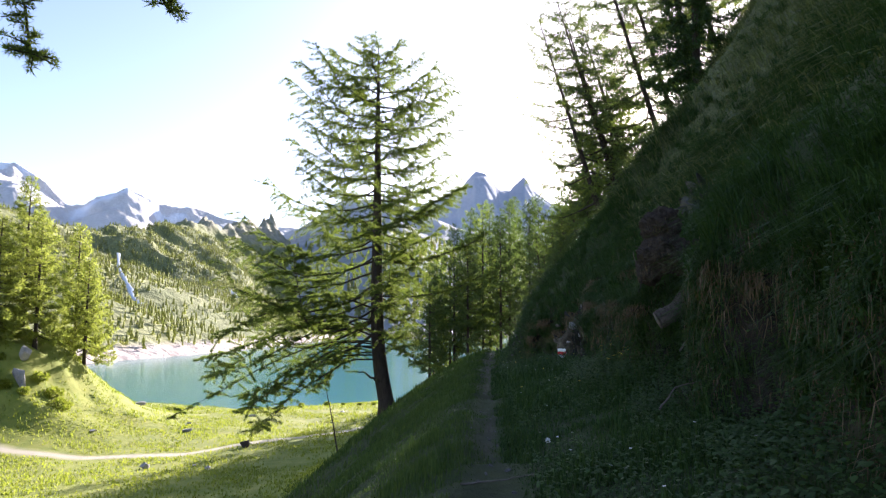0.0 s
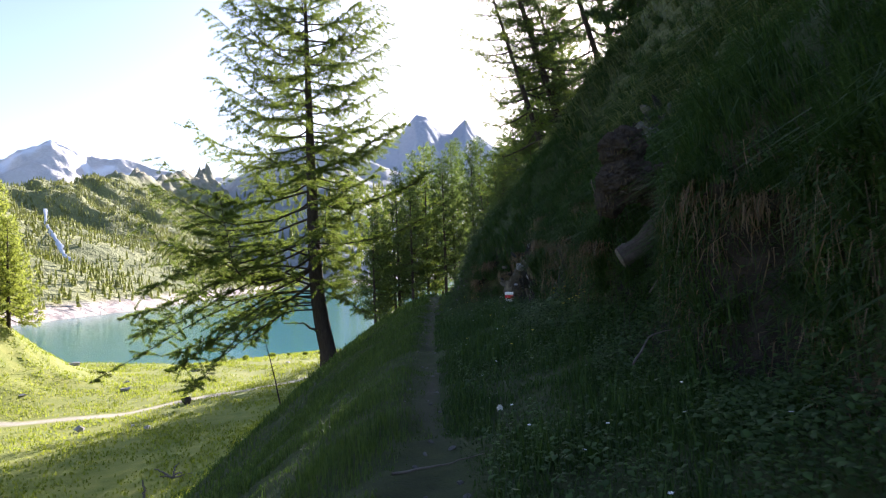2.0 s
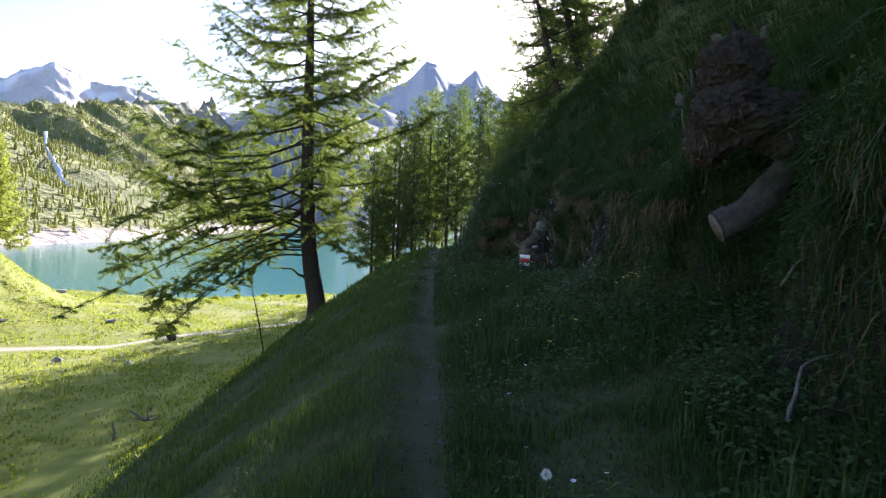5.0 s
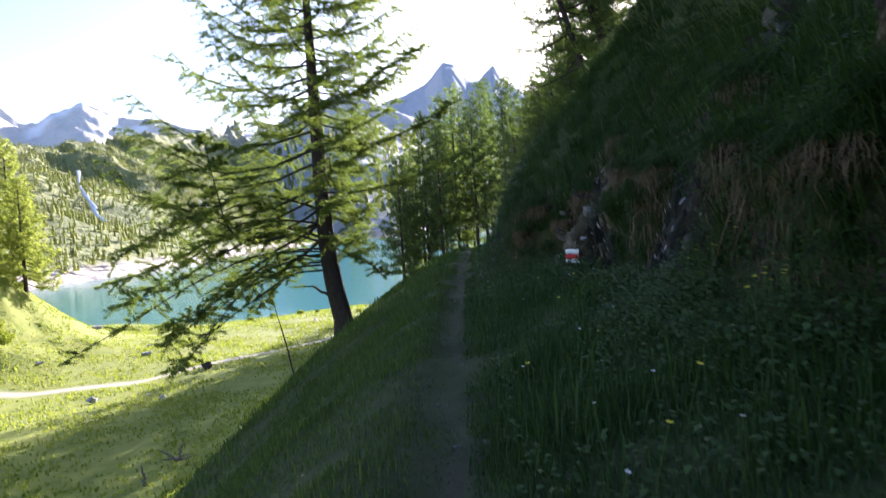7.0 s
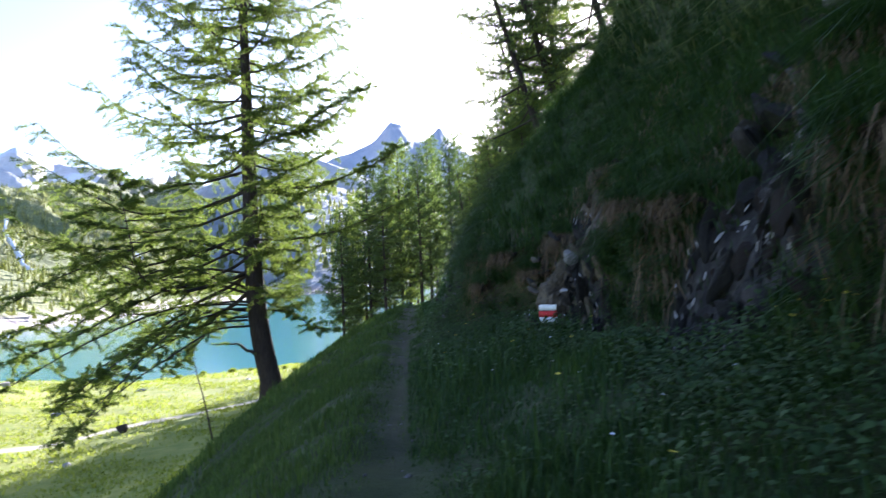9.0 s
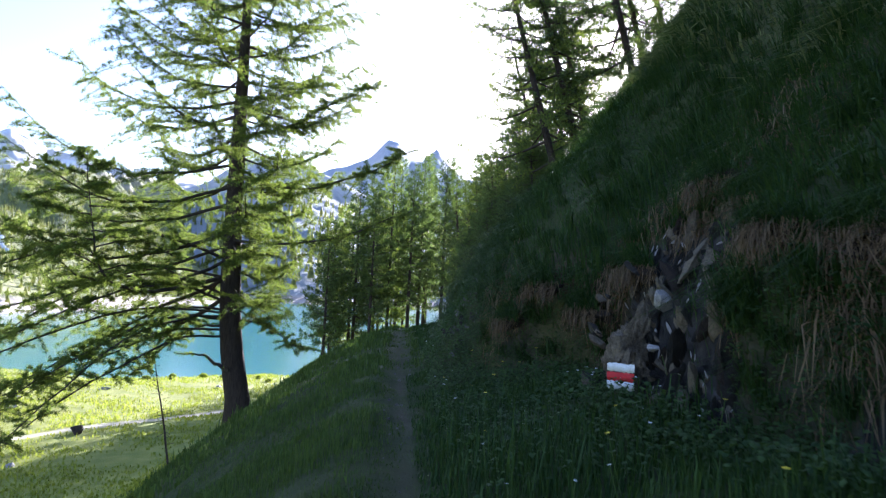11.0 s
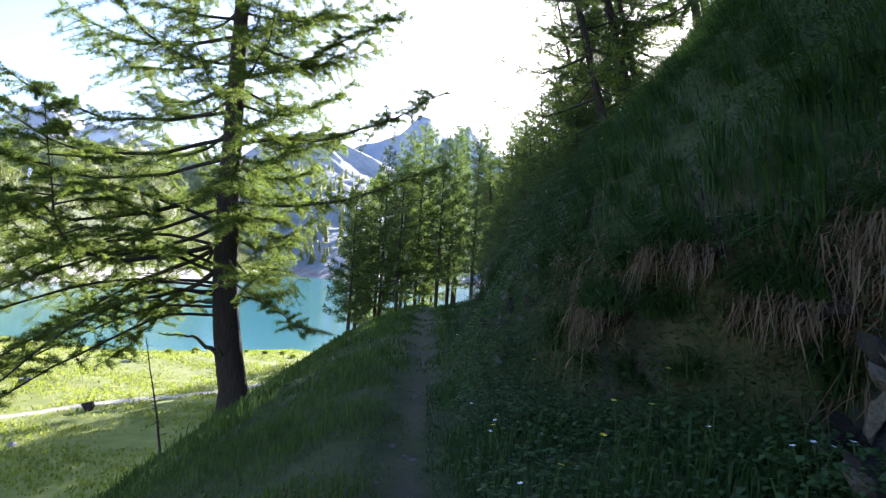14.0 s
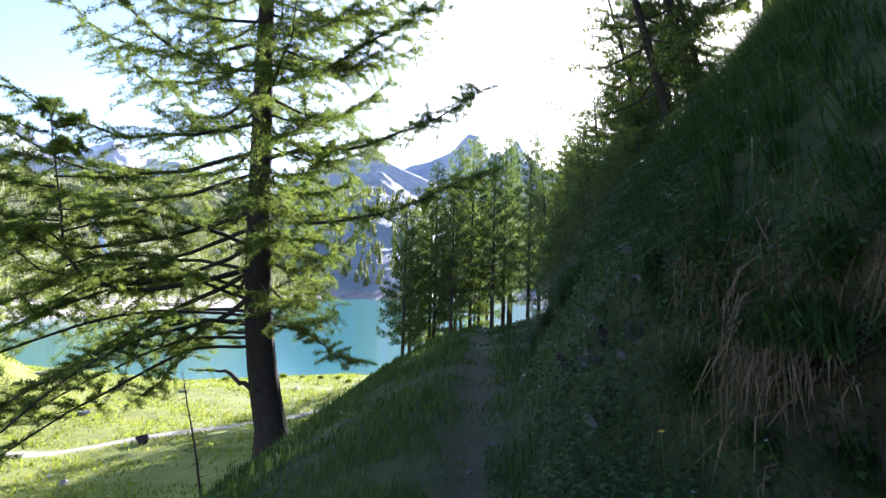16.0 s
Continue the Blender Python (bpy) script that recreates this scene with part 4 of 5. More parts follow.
    h = r.uniform(0.1, 0.62, len(d)) * np.clip(0.7 + 0.5 * wave(y / 0.5, y * 0), 0.3, 1.2)
    v, f = hanging(p, h, r, 0.007, 0.32)
    tagged(new("dry_grass", mesh_from("dry_grass", v, f, HAY)), "dry brown grass tussocks hanging over the bank", "dry grass", kind="stuff")
    # meadow tufts
    n = 110000
    x, y = r.uniform(-62, -6, n), 24 + 90 * r.uniform(0, 1, n) ** 1.2
    z, _ = land(x, y)
    trod = np.interp(x, [-80, -46, -32, -24, -19, -11.5, -4.6, 6], [62, 62, 61.5, 63.5, 69.5, 82, 96, 110])
    keep = (z > -11) & (fractal(x / 3, y / 3, 2) > r.uniform(-0.8, 0.6, n)) & ((z < -6) | (x < -38)) & (np.abs(y - trod) > 1.3)
    p = np.stack([x, y, z - 0.02], 1)[keep]
    pile = Pile()
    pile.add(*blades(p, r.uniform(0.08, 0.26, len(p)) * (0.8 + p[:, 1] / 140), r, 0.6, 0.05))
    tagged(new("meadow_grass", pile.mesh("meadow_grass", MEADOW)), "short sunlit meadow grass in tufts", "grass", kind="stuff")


def build_leaves():
    r = np.random.default_rng(43)
    n = 46000
    d, y = scatter(n, 0.35, 5.0, 1.5, 26, r)
    keep = (fractal(d * 1.3 + 4, y * 0.9, 2) > r.uniform(-0.5, 0.6, n)) & (bare(d, y) < 0.4)
    extra_y = r.uniform(2.5, 23, 26000)
    extra_d = foot_at(extra_y) + r.uniform(-0.5, 0.65, 26000)
    wet = bare(extra_d, extra_y) < 0.4
    p = np.vstack([lie(d[keep], y[keep]), lie(extra_d[wet], extra_y[wet])])
    m = len(p)
    p[:, 2] += r.uniform(0.03, 0.26, m)
    p[:, 0] -= np.where(np.arange(m) >= keep.sum(), r.uniform(0.0, 0.14, m), 0)
    a = r.uniform(0, 6.28, m)
    s = r.uniform(0.022, 0.06, m)[:, None]
    u = np.stack([np.cos(a), np.sin(a), r.uniform(-0.4, 0.5, m)], 1)
    w = np.stack([-np.sin(a), np.cos(a), r.uniform(-0.3, 0.3, m)], 1)
    drop = np.array([0, 0, -0.3])
    v = np.stack([p, p + (u * 0.5 + w * 0.42) * s, p + (u * 0.55 + (0, 0, 0.12)) * s, p + (u * 0.5 - w * 0.42) * s, p + (u + drop) * s], 1).reshape(-1, 3)
    b = np.arange(m)[:, None] * 5
    f = np.concatenate([b + np.array([q]) for q in ([0, 2, 1], [0, 3, 2], [1, 2, 4], [2, 3, 4])])
    tagged(new("leafy_herbs", mesh_from("leafy_herbs", v, f, HERB)), "broad-leaved herbs and nettles among the grass", "herbs", kind="stuff")


HERB = leafy("herb_leaves", (0.026, 0.06, 0.017), (0.075, 0.13, 0.036), 0.35)
build_grass()
build_leaves()
PETAL_Y = simple("yellow_petal", (0.75, 0.55, 0.03), (0.85, 0.68, 0.06), 30, 0.6)
PETAL_W = simple("white_petal", (0.75, 0.75, 0.72), (0.88, 0.88, 0.85), 30, 0.6)
STEM = simple("green_stem", (0.05, 0.10, 0.02), (0.09, 0.15, 0.03), 20, 0.7)


def flower(petal, size, stalk, label, seed):
    """A stalk and a ring of petals round a centre."""
    r = np.random.default_rng(seed)
    root = new("wild_flower")
    w = np.linspace(0, 1, 4)
    bend = r.normal(0, 0.04, 2)
    pts = np.stack([bend[0] * w ** 2, bend[1] * w ** 2, stalk * w], 1)
    link("stalk", mesh_from("stalk", *tube(pts, np.full(4, 0.0025), 4), STEM, True), root)
    pile = Pile()
    for q in range(6):
        a = q * 1.047
        u, s = np.array([math.cos(a), math.sin(a), 0.15]), np.array([-math.sin(a), math.cos(a), 0])
        v = pts[-1] + np.stack([u * 0, u * size * 0.6 + s * size * 0.3, u * size, u * size * 0.6 - s * size * 0.3])
        pile.add(v, [(0, 1, 2), (0, 2, 3)])
    link("petals", pile.mesh("petals", petal), root)
    return tagged(root, label, "flower", "wild flowers by the path")


def plant_flowers():
    r = np.random.default_rng(47)
    kinds = [flower(PETAL_Y, 0.021, 0.42, "small yellow flower on a thin stalk in the grass", 1), flower(PETAL_W, 0.016, 0.28, "small white flower on a thin stalk in the grass", 2)]
    used = [False, False]
    spots = [(0, d, y) for d, y in zip(r.normal(2.2, 0.12, 14), r.normal(11.2, 0.25, 14))]
    spots += [(0, d, y) for d, y in zip(r.normal(2.1, 0.1, 14), r.normal(10.0, 0.2, 14))]
    spots += [(0, d, y) for d, y in zip(r.uniform(0.5, 2.0, 22), r.uniform(8, 24, 22))]
    spots += [(1, d, y) for d, y in zip(r.normal(1.75, 0.22, 26), r.normal(16.9, 0.8, 26))]
    spots += [(1, d, y) for d, y in zip(r.uniform(0.4, 2.0, 50), r.uniform(3, 26, 50))]
    for kind, d, y in spots:
        m = Matrix.Translation(Vector(lie(np.array([d]), np.array([y]))[0])) @ pose(0, 0, 0, r.uniform(-15, 15), r.uniform(-15, 15), r.uniform(0, 360))
        if not used[kind]:
            kinds[kind].matrix_basis, used[kind] = m, True
        else:
            copy_thing(kinds[kind], m)


plant_flowers()


def build_dandelion():
    root = new("dandelion_clock")
    root.location = Vector(lie(np.array([2.02 - 1.46]), np.array([6.58]))[0])
    w = np.linspace(0, 1, 5)
    link("stalk", mesh_from("stalk", *tube(np.stack([0.02 * w, 0 * w, 0.2 * w], 1), np.full(5, 0.003), 5), STEM, True), root)
    r = np.random.default_rng(5)
    n = r.normal(0, 1, (160, 3))
    n /= np.linalg.norm(n, axis=1)[:, None]
    v, f = tufts(np.array([(0.02, 0, 0.21)]).repeat(160, 0), n, np.full(160, 0.03), 3, r, 0.15, 0.2)
    link("seed_head", mesh_from("seed_head", v, f, PETAL_W), root, "white fluffy seed head")
    tagged(root, "white dandelion clock beside the footpath", "flower")


build_dandelion()

# ---------------------------------------------------------------- rocks, wood and trail mark
SLATE = simple("dark_slate", (0.007, 0.006, 0.005), (0.044, 0.040, 0.035), 4.5, 0.6, 0.9, 0.04, (1, 1, 3))
ROCKGREY = simple("dull_grey_rock", (0.05, 0.048, 0.047), (0.20, 0.19, 0.185), 5.0, 0.9, 0.9, 0.03)
STONE = simple("grey_stone", (0.18, 0.17, 0.165), (0.42, 0.40, 0.38), 2.0, 0.9, 0.7, 0.03)
QUARTZ = simple("pale_quartz_rock", (0.17, 0.16, 0.16), (0.44, 0.42, 0.41), 11.0, 0.85, 0.7, 0.02)
OCHRE = simple("ochre_rock", (0.04, 0.034, 0.026), (0.23, 0.19, 0.14), 8.0, 0.9, 0.9, 0.03)
DEAD = simple("grey_dead_wood", (0.08, 0.065, 0.055), (0.24, 0.205, 0.18), 6.0, 0.95, 0.7, 0.01, (1, 1, 6))
LOGBARK = simple("scaly_log_bark", (0.04, 0.032, 0.03), (0.19, 0.155, 0.145), 16.0, 0.95, 1.0, 0.03)
ROOTWOOD = simple("rotten_root_wood", (0.013, 0.010, 0.008), (0.09, 0.067, 0.054), 7.0, 0.95, 1.0, 0.03, (3, 3, 0.6))


def rock_mesh(name, size, mat, seed, sharp=0.3, cuts=2):
    """An angular boulder: a cut sphere pushed flat on random planes and roughened."""
    bm = bmesh.new()
    bmesh.ops.create_icosphere(bm, subdivisions=cuts, radius=1.0)
    r = np.random.default_rng(seed)
    planes = [(Vector(n).normalized(), o) for n, o in zip(r.normal(0, 1, (14, 3)), r.uniform(0.3, 0.72, 14))]
    for v in bm.verts:
        for n, o in planes:
            h = v.co.dot(n) - o
            if h > 0:
                v.co -= n * h
        v.co += v.co.normalized() * noise.noise(v.co * 2.5 + Vector((seed, 0, 0))) * sharp * 0.3
        v.co = Vector((v.co.x * size[0], v.co.y * size[1], v.co.z * size[2]))
    me = bpy.data.meshes.new(name)
    bm.to_mesh(me)
    bm.free()
    if mat:
        me.materials.append(mat)
    return me


def rock(name, place, size, mat, label, seed, group="", turn=0, tilt=0, parent=None):
    ob = link(name, rock_mesh(name, size, mat, seed, cuts=3 if max(size) > 0.3 else 2), parent)
    ob.matrix_basis = pose(*place, tilt, 0, turn)
    return ob if parent else tagged(ob, label, "rock", group)


# stones lying in the meadow
for i, (x, y, s, mat, label) in enumerate((
        (-29, 77, (0.75, 0.5, 0.4), STONE, "pale grey boulder lying in the sunlit meadow"),
        (-24, 56, (0.7, 0.5, 0.5), STONE, "reddish grey boulder at the shadow's edge in the meadow"),
        (-18.9, 56, (0.55, 0.4, 0.3), STONE, "small grey boulder in the shaded meadow"),
        (-20.6, 57.5, (0.3, 0.25, 0.18), STONE, "small pale stone in the meadow grass"),
        (-19.0, 66.2, (0.62, 0.5, 0.75), ROOTWOOD, "dark pointed boulder beside the meadow track"),
        (-40, 89, (2.6, 0.9, 0.3), STONE, "long flat pale rock slab in the meadow"),
        (-36, 70.5, (0.8, 0.4, 0.22), STONE, "flat pale stone beside the meadow track"),
        (-31, 83, (0.5, 0.4, 0.25), STONE, "small pale stone in the sunlit meadow"),
        (-26, 92, (0.9, 0.4, 0.22), STONE, "flat pale stone in the sunlit meadow"),
        (-15, 98, (0.7, 0.4, 0.22), STONE, "flat pale stone near the lake shore"))):
    rock("boulder", (x, y, ground_at(x, y) + s[2] * 0.35), s, mat, label, 200 + i, "meadow stones", i * 50)

# rocks of the knoll
for i, (x, y, s) in enumerate(((-46, 69, 2.6), (-48.5, 67.5, 2.2), (-44.5, 71.5, 1.9), (-51, 66, 2.4), (-45.5, 73.5, 1.6), (-47.5, 70, 1.5))):
    rock("knoll_rock", (x, y, ground_at(x, y) + s * 0.15), (s * 0.7, s * 0.5, s), STONE, "weathered grey rock outcrop on the knoll", 230 + i, "knoll rocks", i * 70)


def build_scrub():
    """Low green bushes on the knoll and along the shore: many small leaves."""
    r = np.random.default_rng(61)
    for i in range(26):
        x, y = (r.normal(-47, 4), r.normal(72, 4.5)) if i < 18 else (r.uniform(-40, -8), r.uniform(104, 110))
        s = r.uniform(0.5, 1.3) if i < 18 else r.uniform(0.25, 0.6)
        n = 260
        u = r.normal(0, 1, (n, 3))
        u /= np.linalg.norm(u, axis=1)[:, None]
        p = u * (r.uniform(0.4, 1, (n, 1)) * s) * (1, 1, 0.6) + (0, 0, s * 0.4)
        root = new("bush")
        root.location = (x, y, ground_at(x, y))
        stems = Pile()
        for q in range(5):
            stems.add(*tube(np.outer(np.linspace(0, 1, 4), p[q * 3]) + (0, 0, -0.05), np.linspace(0.03, 0.008, 4), 4))
        link("stem", stems.mesh("stem", TWIG), root)
        link("foliage", mesh_from("foliage", *tufts(p, u, np.full(n, 0.22 * s + 0.06), 4, r, 0.8, 0.45), MEADOW), root)
        tagged(root, "low bright green bush in the sunlit grass", "bush", "low bushes")


build_scrub()


def on_bank(d, y):
    return lie(np.array([d]), np.array([y]))[0]


# dark layered slate broken out of the bank
def outcrop(name, y0, spread, count, mats, label, seed, low, high, size=(0.07, 0.2), proud=0.0):
    """Tilted slabs set into the face of the bank."""
    r = np.random.default_rng(seed)
    root = new(name)
    base = on_bank((low + high) / 2, y0)
    root.location = base
    for i in range(count):
        y = y0 + r.uniform(-spread, spread)
        d = r.uniform(low, high)
        s = r.uniform(*size)
        off = on_bank(d, y) - base + np.array((0.06 - proud, 0, -0.02 + proud))
        ob = rock("rock", off, (s * r.uniform(0.9, 1.6), s * r.uniform(0.7, 1.2), s * r.uniform(0.3, 0.55)), mats[int(r.integers(0, len(mats)))], "", seed * 50 + i, turn=r.uniform(-30, 30), tilt=r.uniform(-20, 20), parent=root)
        ob.matrix_basis = ob.matrix_basis @ pose(0, 0, 0, r.uniform(-15, 15), r.uniform(35, 65), 0)
    return tagged(root, label, "rock outcrop")


def rock_face(y0, y1, count, flecks, mats, pale, label, seed):
    """Broken strata that follow the fall of the bank, with pale veins and chips between dark slabs."""
    r = np.random.default_rng(seed)
    root = new("rock_outcrop")
    base = on_bank(2.3, (y0 + y1) / 2)
    root.location = base
    shapes = [rock_mesh("slab", (1, 1, 1), None, seed * 40 + q, 0.5, 3) for q in range(9)]
    done = tries = 0
    while done < count + flecks and tries < 6000:
        tries += 1
        y = r.uniform(y0, y1)
        d = foot_at(np.array([y]))[0] + r.uniform(-0.15, 1.7)
        if bare(np.array([d]), np.array([y]))[0] < 0.5:
            continue
        chip = done >= count
        s = r.uniform(0.014, 0.045) if chip else 0.04 + 0.19 * r.uniform(0, 1) ** 3
        me = shapes[int(r.integers(0, 9))].copy()
        me.name = "slab"
        me.materials.clear()
        me.materials.append(pale[int(r.integers(0, len(pale)))] if chip else mats[int(r.integers(0, len(mats)))])
        p, q = on_bank(d, y), on_bank(d + 0.15, y)
        fall = Vector(q - p).normalized()
        along = Vector((0, 1, 0)) + Vector(r.normal(0, 0.25, 3))
        out = fall.cross(along).normalized()
        if out.x > 0:
            out = -out
        along = out.cross(fall).normalized()
        m = Matrix((fall, along, out)).transposed().to_4x4()
        sink = Vector(p - base) + out * (0.05 if chip else s * 0.12)
        tip = pose(0, 0, 0, r.uniform(-35, 35), r.uniform(-35, 15), r.normal(0, 35))
        stretch = (1.9, 0.55, 0.35) if chip else (r.uniform(1.0, 2.2), r.uniform(0.4, 0.9), r.uniform(0.3, 0.6))
        ob = link("slab", me, root)
        ob.matrix_basis = Matrix.Translation(sink) @ m @ tip @ Matrix.Diagonal((s * stretch[0], s * stretch[1], s * stretch[2], 1))
        done += 1
    for me in shapes:
        bpy.data.meshes.remove(me)
    return tagged(root, label, "rock outcrop")


rock_face(11.4, 14.5, 300, 75, (SLATE, SLATE, SLATE, SLATE, ROOTWOOD), (QUARTZ, ROCKGREY, QUARTZ), "dark wet slate face with pale chips in the grassy bank", 3)
rock_face(15.5, 18.3, 240, 75, (OCHRE, SLATE, SLATE, ROOTWOOD, SLATE), (QUARTZ, OCHRE), "ochre and dark rock face under hanging grass", 4)
outcrop("rock_outcrop", 22.4, 0.7, 60, (ROCKGREY, SLATE, ROCKGREY), "grey broken rock in the grass bank", 5, 0.75, 1.6)
outcrop("rock_outcrop", 13.6, 0.3, 40, (SLATE, ROCKGREY, SLATE), "grey rock rib high on the bank", 6, 3.2, 4.6, (0.12, 0.28), 0.14)
outcrop("rock_outcrop", 12.0, 0.25, 26, (SLATE, ROCKGREY, SLATE), "grey rock rib high on the bank", 8, 3.2, 4.3, (0.12, 0.26), 0.12)
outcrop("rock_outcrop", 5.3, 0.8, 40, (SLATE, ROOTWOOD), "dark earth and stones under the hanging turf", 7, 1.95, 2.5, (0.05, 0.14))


def build_marked_rock():
    """A block of rock with a painted trail blaze of three bars on its flat side."""
    root = new("marked_rock")
    m = pose(3.74, 16.84, 0.91, 0, 0, -52)
    root.matrix_basis = m
    bm = bmesh.new()
    bmesh.ops.create_icosphere(bm, subdivisions=5, radius=1.0)
    cut = np.random.default_rng(21)
    planes = [(Vector(n).normalized(), o) for n, o in zip(cut.normal(0, 1, (16, 3)), cut.uniform(0.45, 0.8, 16))]
    for v in bm.verts:
        for n, o in planes:
            h = v.co.dot(n) - o
            if h > 0:
                v.co -= n * h
        p = v.co.copy()
        v.co = Vector((p.x * 0.27 * (1 - 0.35 * max(p.z, 0)) + 0.1 * max(p.z, 0), p.y * 0.28 + 0.14 + 0.12 * max(p.z, 0), p.z * 0.46 + 0.22))
        v.co += p.normalized() * (noise.noise(p * 2.3) * 0.09 - abs(noise.noise(Vector((p.x * 7, p.y * 7, p.z * 3.5)))) * 0.13 + noise.noise(p * 14) * 0.03)
        v.co.y = max(v.co.y, 0.0 if abs(v.co.z) < 0.15 else 0.03 * abs(noise.noise(p * 9)))
    me = bpy.data.meshes.new("block")
    bm.to_mesh(me)
    bm.free()
    me.materials.append(OCHRE)
    link("block", me, root, "weathered ochre rock")
    r = np.random.default_rng(9)
    for k, (mat, name) in enumerate(((PAINT_W, "white bar"), (PAINT_R, "red bar"), (PAINT_W, "white bar"))):
        n = 14
        xs = np.linspace(-0.138, 0.138, n)
        top = 0.117 - k * 0.078 + r.normal(0, 0.003, n)
        bot = top - 0.075 + r.normal(0, 0.004, n)
        top[[0, -1]] -= 0.008
        bot[[0, -1]] += 0.008
        v = np.concatenate([np.stack([xs, xs * 0 - dy, z], 1) for dy, z in ((0.006, top), (0.006, bot), (-0.002, top), (-0.002, bot))])
        f = []
        for i in range(n - 1):
            f += [(i, n + i, n + i + 1, i + 1), (2 * n + i, i, i + 1, 2 * n + i + 1), (n + i, 3 * n + i, 3 * n + i + 1, n + i + 1)]
        link("paint_bar", mesh_from("paint_bar", v, f, mat), root, name + " of the painted trail mark")
    tagged(root, "rock with a red and white painted trail mark", "trail mark")


PAINT_W = simple("chipped_white_paint", (0.62, 0.62, 0.60), (0.85, 0.85, 0.83), 14, 0.7, 0.3, 0.004)
PAINT_R = simple("chipped_red_paint", (0.42, 0.02, 0.025), (0.62, 0.05, 0.05), 14, 0.7, 0.3, 0.004)
build_marked_rock()
rock("quartz_block", (3.94, 16.5, 1.6), (0.17, 0.1, 0.13), QUARTZ, "pale quartz block in the rock face", 301, turn=20)
rock("quartz_block", (3.85, 16.4, 1.2), (0.08, 0.09, 0.07), QUARTZ, "pale quartz block in the rock face", 302)


FACE = np.random.default_rng(77)
for i in range(22):
    u, h = FACE.uniform(-1, 1), FACE.uniform(0, 1)
    s = FACE.uniform(0.05, 0.14)
    place = (3.86 + 0.26 * u + 0.1 * h, 17.02 - 0.3 * u + 0.1, 0.75 + 1.15 * h)
    if abs(u) < 0.45 and h < 0.4:
        continue
    ob = rock("face_rock", place, (s * 1.2, s * 0.9, s * 0.5), (OCHRE, SLATE, OCHRE, SLATE, SLATE)[i % 5], "weathered slab of the broken rock face", 330 + i, "rocks round the trail mark", FACE.uniform(-40, 10))
    ob.matrix_basis = ob.matrix_basis @ pose(0, 0, 0, FACE.uniform(-20, 20), FACE.uniform(30, 65), 0)


def build_log():
    root = new("log")
    u = np.linspace(0, 1, 44)
    q = np.array([(3.86, 8.72, 1.68), (4.02, 8.7, 1.76), (4.2, 8.68, 1.9), (4.36, 8.66, 2.1), (4.5, 8.7, 2.32), (4.7, 8.75, 2.5)])
    pts = np.stack([np.interp(u * 5, np.arange(6), q[:, k]) for k in range(3)], 1)
    r = np.random.default_rng(3)
    pts[1:-1] = (pts[:-2] + pts[1:-1] + pts[2:]) / 3
    v, f = tube(pts, 0.122 + 0.008 * np.sin(u * 17) + r.normal(0, 0.003, 44), 26)
    plate = np.abs(wave(np.repeat(u * 17, 26), np.tile(np.arange(26) * 0.62, 44))) ** 0.5
    axis = np.repeat(pts, 26, 0)
    v[:44 * 26] = axis + (v[:44 * 26] - axis) * (0.9 + 0.17 * plate)[:, None] + r.normal(0, 0.0025, (44 * 26, 3))
    link("bark", mesh_from("bark", v, f, LOGBARK, True), root)
    way = (pts[0] - pts[1]) / np.linalg.norm(pts[0] - pts[1])
    v, f = tube([pts[0] - way * 0.02, pts[0] + way * 0.006], [0.115, 0.11], 16)
    link("cut_end", mesh_from("cut_end", v, f, DEAD), root, "pale weathered sawn end")
    tagged(root, "bent scaly-barked log sticking out of the bank", "log")


build_log()


EARTH = simple("dark_root_earth", (0.012, 0.009, 0.007), (0.05, 0.037, 0.028), 9.0, 0.95, 0.9, 0.03)


def turf_overhang(place, size, seed, label, green=1.0, brown=1.0):
    """A lip of sod over the broken bank, grown with grass and hung with dead blades."""
    r = np.random.default_rng(seed)
    root = new("turf_overhang")
    root.location = place
    sx, sy, sz = size
    link("sod", rock_mesh("sod", size, EARTH, seed, 0.6, 4), root, "dark earth held by roots")
    n = int(1500 * sy * green)
    a, e = r.uniform(-1.4, 1.4, n), r.uniform(0.1, 1.4, n)
    q = np.stack([-np.cos(a) * np.cos(e) * sx * 0.8, np.sin(a) * np.cos(e) * sy * 0.9, np.sin(e) * sz * 0.75], 1)
    tagged(link("grass", mesh_from("grass", *blades(q, r.uniform(0.08, 0.3, n), r, 1.3, 0.005, np.stack([r.normal(-0.6, 0.3, n), r.normal(-0.05, 0.45, n), r.normal(-0.4, 0.25, n)], 1)), GRASS), root, "long green grass bending over the edge"), kind="stuff")
    n = int(1100 * sy * brown)
    knot, long = r.uniform(-1.4, 1.4, 18), r.uniform(0.25, 1.0, 18) ** 1.3
    k = r.integers(0, 18, n)
    a, e = knot[k] + r.normal(0, 0.1, n), r.uniform(-0.6, 0.7, n)
    q = np.stack([-np.cos(a) * np.cos(e) * sx * 0.8, np.sin(a) * np.cos(e) * sy * 0.9, np.sin(e) * sz * 0.75], 1)
    tagged(link("dead_grass", mesh_from("dead_grass", *hanging(q, r.uniform(0.15, 0.46, n) * long[k], r, 0.0045, 0.45, 0.9), HAY), root, "straw-brown dead grass hanging down"), kind="stuff")
    return tagged(root, label, "turf", "lips of turf on the bank")


